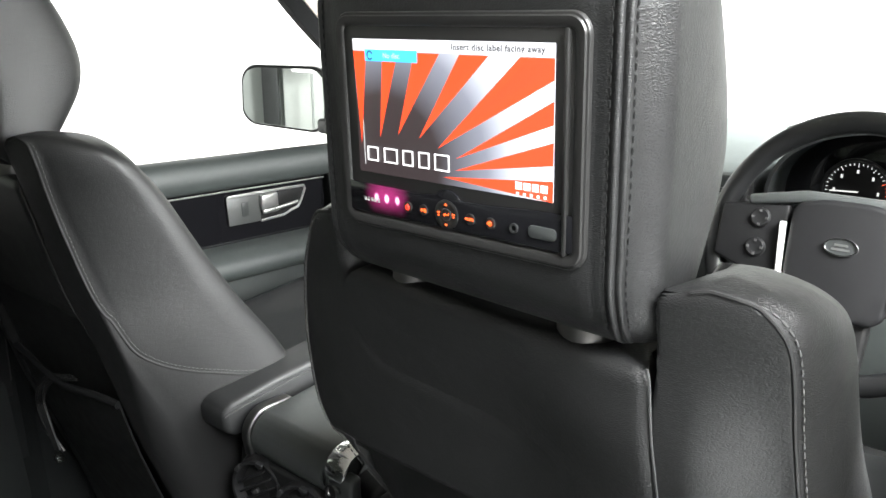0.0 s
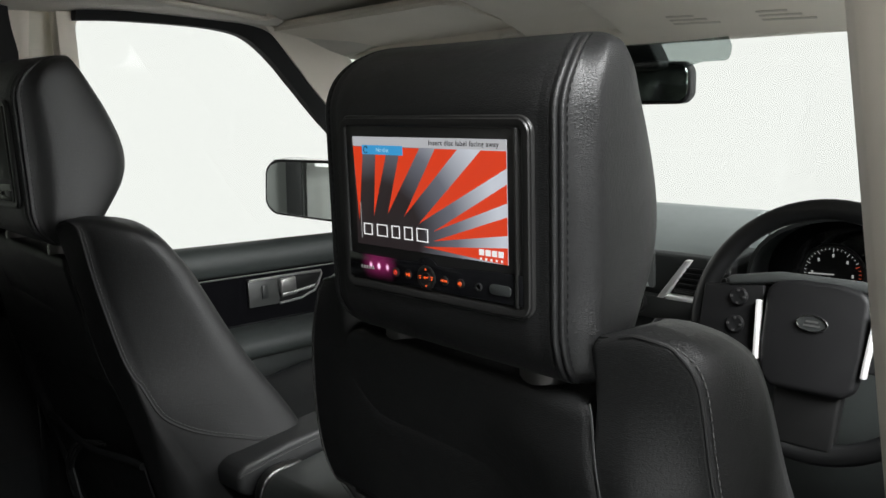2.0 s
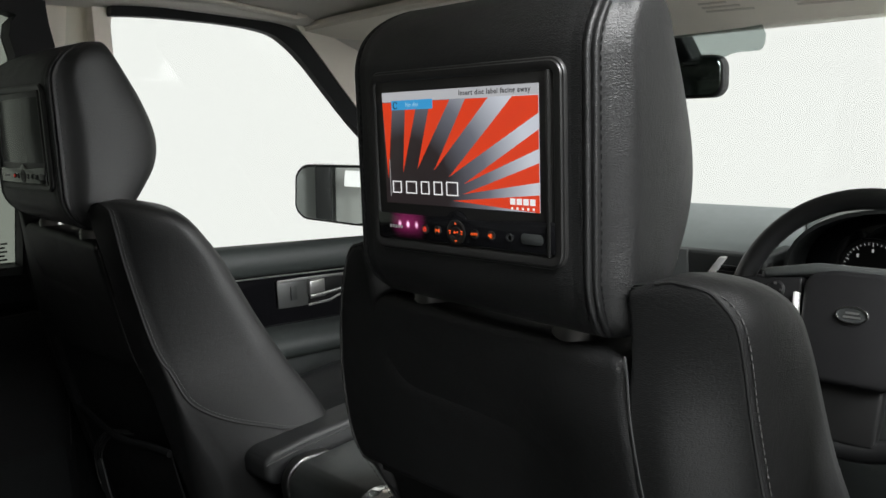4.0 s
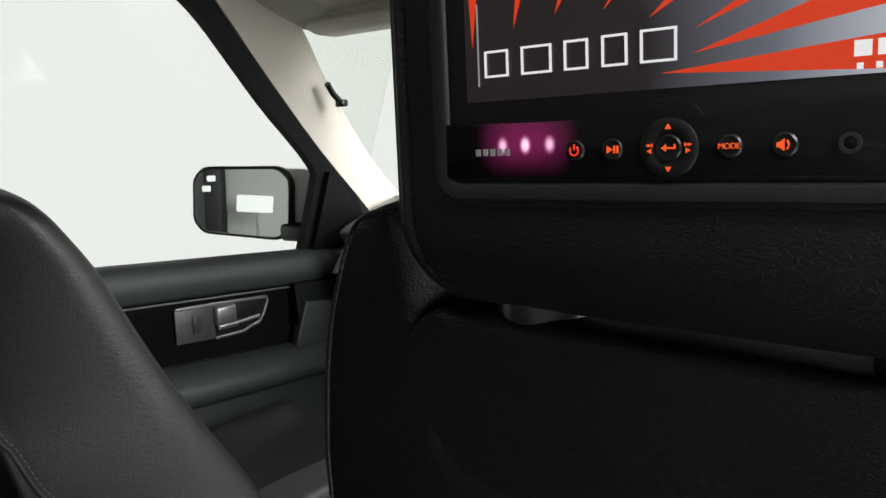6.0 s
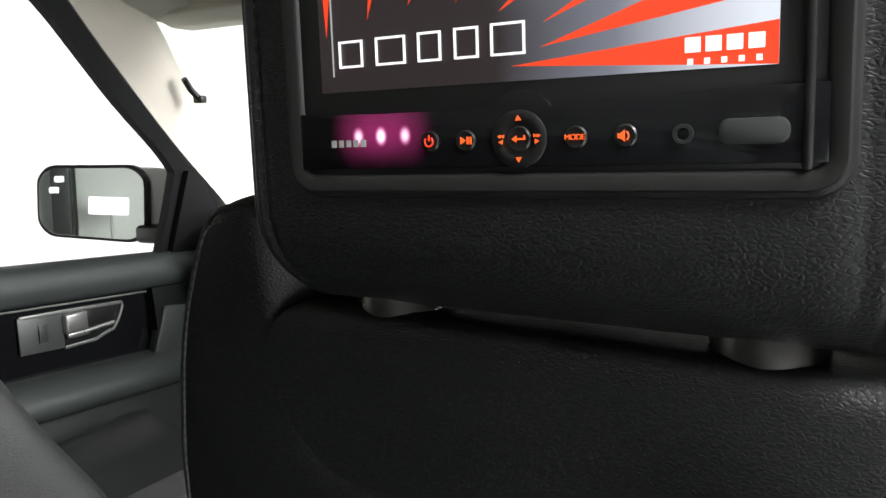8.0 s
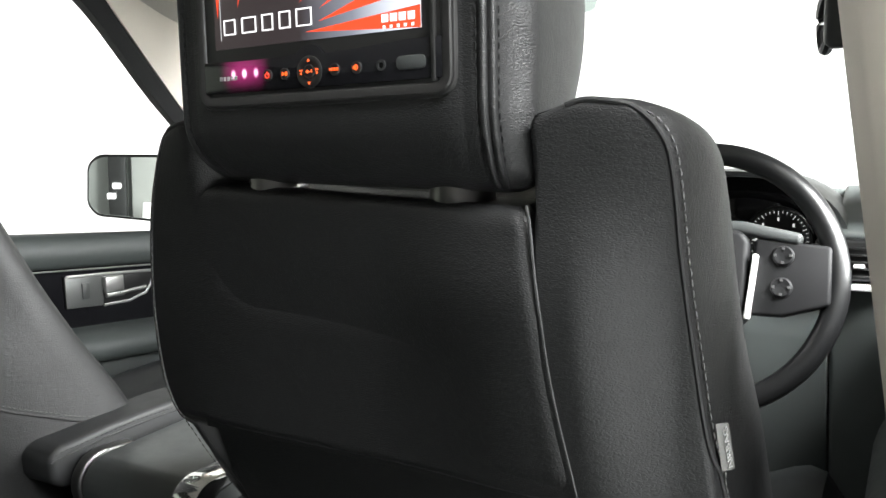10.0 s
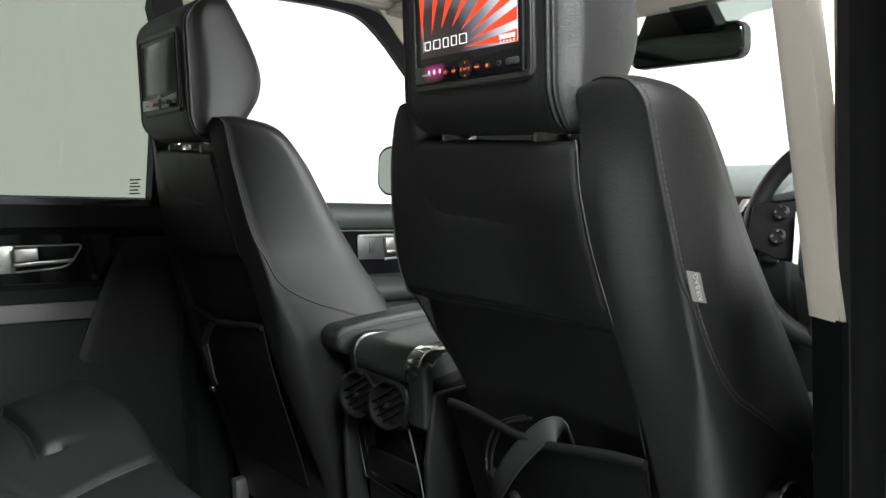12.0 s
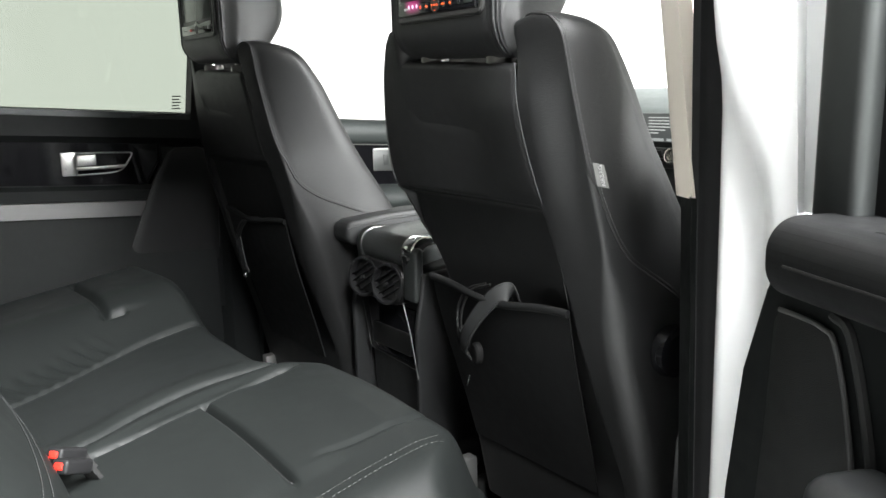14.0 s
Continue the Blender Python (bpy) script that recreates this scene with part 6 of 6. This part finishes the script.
def rear_door_left():
    s = -1
    root = thing("rear_door", (-0.75, -0.4, 0.5), "closed rear door in dark trim with chrome handle and silver strip", "car door", "doors")
    def long(poly, y0, y1, bev=0.004):
        """A profile of (half width, height below the sill) drawn along the door."""
        bm = bmesh.new()
        rs = [[bm.verts.new((s * w, y, belt(y) + h)) for w, h in poly] for y in lin(10, y0, y1)]
        for p, q in zip(rs, rs[1:]):
            for k in range(len(p)):
                bm.faces.new((p[k], p[(k + 1) % len(p)], q[(k + 1) % len(q)], q[k]))
        bm.faces.new(rs[0])
        bm.faces.new(rs[-1])
        bmesh.ops.bevel(bm, geom=[e for e in bm.edges if len(e.link_faces) == 2 and e.calc_face_angle(0) > 0.4 and abs(e.verts[0].co.y - e.verts[1].co.y) > 0.01], offset=bev, segments=3, affect="EDGES")
        return bm
    part("sill_strip", long([(0.785, 0.004), (0.745, 0.0), (0.743, -0.014), (0.785, -0.014)], -0.95, 0.07), DOORPAD, root, "grey sill strip under the window")
    part("upper_pad", long([(0.785, -0.012), (0.738, -0.014), (0.730, -0.06), (0.742, -0.075), (0.785, -0.075)], -0.95, 0.09), DARKPAD, root)
    part("trim_band", long([(0.785, -0.074), (0.742, -0.075), (0.742, -0.175), (0.785, -0.175)], -0.95, 0.0), GLOSS, root, "glossy dark trim band")
    part("front_panel", long([(0.785, -0.07), (0.722, -0.082), (0.708, -0.30), (0.72, -0.5), (0.785, -0.5)], -0.03, 0.10, 0.008), DARKPAD, root, "raised dark speaker panel")
    def cover(u, v):
        z = 0.90 + 0.289 * v
        front = interp(z, [(0.90, 0.090), (1.069, 0.100), (1.145, 0.095), (1.168, 0.089), (1.181, 0.079), (1.189, 0.062)])
        back = interp(z, [(0.90, -0.150), (1.091, -0.066), (1.165, -0.024), (1.181, -0.013), (1.189, 0.002)])
        y = back + (front - back) * u
        rim = min(1.0, 9 * min(u, 1 - u), 9 * (1 - v))
        return (-interp(z, [(0.90, 0.7035), (0.97, 0.7045), (1.189, 0.7185)]) - 0.003 * (1 - rim) ** 2, y, z)
    sc = part("speaker_cover", slab(cover, lin(28), lin(36), (-0.014, 0, 0)), VINYL, root, "raised black speaker cover with rounded top")
    edge = [cover(0.0, v) for v in lin(14, 0.2, 1.0)] + [cover(u, 1.0) for u in lin(6, 0.15, 0.85)] + [cover(1.0, v) for v in lin(14, 1.0, 0.1)]
    part("rim", tube([Vector(q) + Vector((0.001, 0, 0)) for q in edge], 0.0013, 8, up=(1, 0, 0)), PLASTIC, sc)
    part("ledge", long([(0.785, -0.172), (0.725, -0.175), (0.715, -0.185), (0.715, -0.211), (0.785, -0.211)], -0.95, -0.025), DARKPAD, root)
    part("silver_strip", long([(0.785, -0.211), (0.713, -0.213), (0.713, -0.249), (0.785, -0.252)], -0.95, -0.04, 0.004), SATIN_EDGE, root, "brushed silver strip")
    part("lower_panel", long([(0.785, -0.250), (0.722, -0.2505), (0.70, -0.36), (0.69, -0.55), (0.70, -0.70), (0.785, -0.70)], -0.95, 0.08, 0.01), DARKPAD, root)
    y0, y1 = -0.258, -0.096
    z = lambda y: belt(y) - 0.0
    part("handle_plate", prism([(y0, 1.192), (y0, 1.137), (y0 + 0.035, 1.136), (y0 + 0.035, 1.191)], "x", -0.742, -0.736, 0.002), SILVER, root, "satin silver handle plate")
    loop = [Vector((-0.737, y, h)) for y, h in ((y0 + 0.035, 1.189), (y1 - 0.006, 1.184), (y1 - 0.001, 1.181), (y1 - 0.003, 1.175), (y1 - 0.018, 1.153), (y1 - 0.028, 1.144), (y1 - 0.042, 1.1395), (y1 - 0.06, 1.138), (y0 + 0.035, 1.1375))]
    part("handle_frame", sweep(loop, circle(0.0020, 8), up=(1, 0, 0)), SILVER, root, "thin chrome handle frame")
    part("lever", join(box((-0.732, y0 + 0.03, 1.158), (-0.718, y0 + 0.075, 1.186), 0.004, 3), box((-0.731, y0 + 0.03, 1.149), (-0.724, y1 - 0.02, 1.157), 0.003)), SILVER, root, "chrome pull lever")
    # frame of the rear window by the centre pillar
    part("window_frame", side_strip(s, [(0.055, 1.25), (0.05, 1.5), (0.03, 1.66), (-0.05, 1.70), (-0.9, 1.70)], [(0.10, 1.25), (0.10, 1.5), (0.09, 1.68), (-0.03, 1.725), (-0.9, 1.725)], -0.03, -0.03, 0.04), RUBBER, root, "black window frame")
    part("blind_latch", box((-0.742, -0.09, belt(-0.03) - 0.008), (-0.735, 0.03, belt(-0.03) - 0.0015), 0.002), SATIN, root)
    return root


rear_door_left()


def window_mark():
    root = thing("window_mark", (-0.765, 0.025, 1.30), "small printed glass mark in the corner of the window", "glass mark")
    w = glass_x(1.30) - 0.001
    for i in range(5):
        z = 1.283 + i * 0.0075
        part("printed_bar", box((-w - 0.0004 + i * 0.0027, 0.014, z), (-w + 0.0004 + i * 0.0027, 0.036 - 0.004 * (i % 2), z + 0.003), 0), PRINT, root, smooth=False)
    return root


window_mark()


# ---- outside mirror ----
def door_mirror():
    root = thing("door_mirror", (-0.93, 0.92, 1.2), "outside door mirror in white and black housing reflecting the studio", "mirror")
    c = Vector((-0.952, 0.935, 1.311))
    turn = Matrix.Translation(c) @ Matrix.Rotation(radians(22), 4, "Z") @ Matrix.Rotation(radians(3.5), 4, "Y") @ Matrix.Rotation(radians(-2), 4, "X")
    # outline of the glass: fuller towards the car, with softly rounded corners
    oval = lambda g: [(x * (1 - g / 0.12), z * (1 - g / 0.085) * (0.95 + 0.45 * (x + 0.02) + 0.5 * (0.12 ** 2 - x * x))) for x, z in rounded(-0.118, -0.082, 0.128, 0.083, 0.046, 10)]
    out = oval(0.0)
    hs = prism(rounded(-0.120, -0.078, 0.180, 0.078, 0.036, 8), "y", 0.004, 0.085, 0.02, 4)
    hs.transform(turn)
    part("housing", hs, PAINT, root, "white painted housing")
    rim = prism(out, "y", -0.010, 0.012, 0.005, 3)
    rim.transform(turn)
    part("rim", rim, SATIN, root, "black rim")
    gl = prism(oval(0.0065), "y", -0.0125, -0.008, 0.001, 1)
    gl.transform(turn)
    part("mirror_glass", gl, MIRROR, root, "clear mirror glass")
    part("arm", box((-0.86, 0.955, 1.222), (-0.75, 1.03, 1.262), 0.012, 3), SATIN, root, "black mirror arm")
    return root


door_mirror()


# ---- open rear door ----
def open_rear_door():
    hinge = Vector((0.935, 0.015, 0))
    ang = 66
    m = Matrix.Translation(hinge) @ Matrix.Rotation(radians(ang), 4, "Z")
    # local: -y along the door away from the hinge, -x is the inner side
    root = thing("rear_door", (0.95, -0.1, 0.45), "open rear door with black padded trim and grey-edged frame", "car door", "doors")
    def add(name, bm, material, label="", parent=None):
        bm.transform(m)
        return part(name, bm, material, parent or root, label)
    add("skin", box((0.0, -0.98, 0.48), (0.05, 0.0, 1.23), 0.015, 3), PAINT, "white painted outer skin")
    add("trim_panel", prism([(-0.95, 0.55), (0.058, 0.55), (0.055, 0.80), (0.049, 0.933), (0.030, 1.061), (0.002, 1.141), (-0.006, 1.158), (-0.95, 1.158)], "x", -0.060, 0.02, 0.006, 3), DARKPAD, "black lower trim panel")
    pad = add("top_pad", prism(rounded(-0.0885, 1.145, 0.03, 1.2105, 0.028, 8), "y", -0.95, -0.036, 0.021, 7), VINYL, "black leather top pad with a crease")
    add("crease", tube([(-0.0884, -0.060, 1.1755), (-0.0886, -0.07, 1.1755), (-0.0886, -0.94, 1.1755)], 0.0014, 6), SATIN, "", pad)
    add("pad_slot", box((-0.062, -0.7, 1.2065), (-0.045, -0.12, 1.2109), 0.001), SATIN, "", pad)
    spk = add("speaker_cover", prism([(-0.012, 1.02), (-0.018, 1.1199), (-0.026, 1.1309), (-0.080, 1.1289), (-0.094, 1.1189), (-0.118, 1.04), (-0.165, 0.80), (0.01, 0.80)], "x", -0.064, -0.04, 0.003, 2), MESH, "grained black speaker cover")
    # grey colour stands in for the highlight along this dark raised rim
    add("speaker_rim", tube(smooth_path([(-0.064, -0.026, 1.1304), (-0.064, -0.050, 1.1309), (-0.064, -0.078, 1.1294), (-0.064, -0.0945, 1.1169), (-0.064, -0.118, 1.04), (-0.064, -0.165, 0.80)], 8), 0.0022, 8, up=(1, 0, 0)), RIM, "", spk)
    add("outer_rim", tube(smooth_path([(-0.061, -0.0855, 1.1419), (-0.061, -0.108, 1.1259), (-0.061, -0.138, 1.03), (-0.061, -0.185, 0.80)], 8), 0.0045, 8, up=(1, 0, 0)), PLASTIC, "", spk)
    add("pull", box((-0.125, -0.62, 0.99), (-0.055, -0.132, 1.050), 0.022, 5), LEATHER_SMOOTH, "padded pull handle")
    add("inset", box((-0.066, -0.9, 0.86), (-0.05, -0.20, 1.13), 0.01, 3), LID, "soft dark grey leather inset panel")
    add("frame_edge", box((-0.012, -0.02, 1.2), (0.045, 0.053, 1.74), 0.006, 2), PAINT, "white painted frame edge")
    add("frame_seal", box((-0.015, 0.0525, 1.2), (0.03, 0.0575, 1.74), 0.002, 2), RUBBER)
    add("frame_trim", box((-0.030, -0.060, 1.2), (0.047, -0.008, 1.742), 0.008, 3), STACK, "dark grey frame trim")
    add("frame_top", box((-0.01, -0.95, 1.69), (0.045, -0.015, 1.74), 0.006, 2), PLASTIC)
    add("frame_rear", box((-0.02, -0.97, 1.2), (0.045, -0.91, 1.74), 0.006, 2), PLASTIC)
    add("glass_channel", box((-0.010, -0.078, 1.2), (0.03, -0.057, 1.70), 0.003), RUBBER)
    g = add("glass", box((0.008, -0.93, 1.2), (0.012, -0.076, 1.72), 0), TINT, "grey-green privacy glass")
    g.visible_shadow = False
    return root


open_rear_door()

# white body behind the centre pillar: front door edge and its belt bulge
def jamb(u, v):
    z = 0.45 + 1.29 * v
    bulge = interp(z, [(0.45, 0.085), (0.9, 0.092), (1.18, 0.092), (1.3, 0.088), (1.45, 0.080), (1.74, 0.05)])
    x0 = 0.818 - (z - 1.25) * 0.03
    fold = interp(z, [(0.45, 0.6), (1.2, 0.75), (1.3, 0.45), (1.42, 0.25), (1.74, 0.2)])
    x = 0.764 + (x0 + bulge - 0.764) * u
    return (x, 0.024 + 0.096 * (1 - step(-0.05, 0.40, u)) - 0.022 * step(fold - 0.12, fold + 0.12, u) + 0.004 * math.sin(math.pi * u), z)


structure("wall_body_side", slab(jamb, lin(24), lin(40), (0, 0.02, 0)), PAINT, "white painted edge of the driver's door beside the pillar", "car body")


# ---- headphones hanging from the map pockets ----
def headphones(cx, y, z, label):
    root = thing("headphones", (cx, y, z), label, "headphones", "headphones")
    path = smooth_path([(cx + 0.080, y + 0.018, z + 0.075), (cx + 0.078, y + 0.004, z + 0.094), (cx + 0.062, y - 0.010, z + 0.090), (cx + 0.038, y - 0.020, z + 0.064), (cx + 0.012, y - 0.024, z + 0.030), (cx - 0.010, y - 0.018, z - 0.004), (cx - 0.012, y - 0.008, z - 0.022)], 8)
    ribbon = [(-0.015, -0.0016), (0.015, -0.0016), (0.016, 0.0), (0.015, 0.0016), (-0.015, 0.0016), (-0.016, 0.0)]
    part("headband", sweep(path, ribbon, up=(-0.25, -1, 0.2)), LEATHER_MATT, root, "stitched leather headband")
    for k in (-0.0128, 0.0128):
        edge = []
        for p, q in zip(path, path[1:]):
            d = (q - p).normalized()
            side = d.cross(Vector((-0.25, -1, 0.2))).normalized()
            edge.append(p + side * k + side.cross(d) * 0.002)
        part("stitching", stitches(edge, 0.003, 0.0022, 0.0005, (0, -1, 0)), THREAD, root)
    for k in (0.0, 0.010):
        loop = smooth_path([(cx + 0.035 - k, y + 0.0, z + 0.100), (cx + 0.0 - k, y - 0.010, z + 0.085), (cx - 0.022 - k, y - 0.012, z + 0.045), (cx - 0.022 - k * 0.5, y - 0.010, z + 0.0), (cx - 0.008, y - 0.006, z - 0.025)], 8)
        part("spring_band", tube(loop, 0.0022, 8), SATIN, root)
    for dx, dz, rx in ((0.008, -0.014, 24), (-0.026, 0.004, -12)):
        e = lathe([(0.009, -0.004), (0.011, -0.009), (0.016, -0.011), (0.0200, -0.007), (0.0205, 0.004), (0.017, 0.010), (0.006, 0.011)], 32, Matrix.Diagonal((0.72, 0.98, 0.6, 1)))
        e.transform(pose(cx + dx, y - 0.006, z + dz, 96, rx, -14))
        part("earcup", e, EARPAD, root, "soft black padded earcup")
    part("plug", tube([(cx + 0.008, y - 0.02, z - 0.046), (cx + 0.003, y - 0.022, z - 0.064)], 0.0016, 8), CHROME, root)
    return root


def headphones_coiled(cx, y, z, label):
    """Folded pair with its bands hanging in loops."""
    root = thing("headphones", (cx, y, z), label, "headphones", "headphones")
    for k in (0.0, 0.008, 0.020):
        loop = smooth_path([(cx + 0.045 + k, y + 0.012, z + 0.052), (cx + 0.005 + k, y - 0.006, z + 0.045), (cx - 0.028 + k, y - 0.012, z + 0.005), (cx - 0.020 + k, y - 0.012, z - 0.045), (cx + 0.010 + k * 0.3, y - 0.006, z - 0.075)], 8)
        part("spring_band", tube(loop, 0.0026, 8), SATIN, root)
    band = smooth_path([(cx - 0.005, y - 0.016, z + 0.0), (cx + 0.010, y - 0.018, z - 0.025), (cx + 0.022, y - 0.016, z - 0.065)], 8)
    part("headband", sweep(band, [(-0.008, -0.0015), (0.008, -0.0015), (0.008, 0.0015), (-0.008, 0.0015)], up=(0, -1, 0.2)), LEATHER_SMOOTH, root, "stitched leather headband")
    part("clip", box((cx + 0.008, y - 0.022, z - 0.086), (cx + 0.026, y - 0.010, z - 0.074), 0.003), CHROME, root, "bright metal clip")
    return root


headphones(0.345, 0.098, 0.925, "black headphones with leather band hanging from the map pocket")
headphones_coiled(-0.437, 0.056, 0.992, "black headphones with looped bands hanging from the passenger map pocket")


# ---- seat belt buckles on the bench ----
def buckle():
    root = thing("seat_belt_buckle", (0.23, -0.48, 0.85), "black double seat belt buckle with red release buttons on the bench", "buckle")
    for x, y, z in ((0.262, -0.486, 0.884), (0.300, -0.488, 0.884)):
        m = Matrix.Translation((x, y, z)) @ Matrix.Rotation(radians(38), 4, "Z") @ Matrix.Rotation(radians(-24), 4, "X")
        h = box((-0.0115, -0.022, -0.009), (0.0115, 0.026, 0.009), 0.004, 3)
        h.transform(m)
        b = part("housing", h, RUBBER, root)
        r = box((-0.0062, -0.0240, -0.0045), (0.0062, -0.018, 0.0050), 0.002)
        r.transform(m)
        part("release_button", r, REDPLASTIC, b, "red release button")
        w = sweep([m @ Vector((0, 0.024, 0)), m @ Vector((0, 0.055, -0.02))], [(-0.010, -0.003), (0.010, -0.003), (0.010, 0.003), (-0.010, 0.003)])
        part("strap", w, CARPET, root)
    return root


buckle()
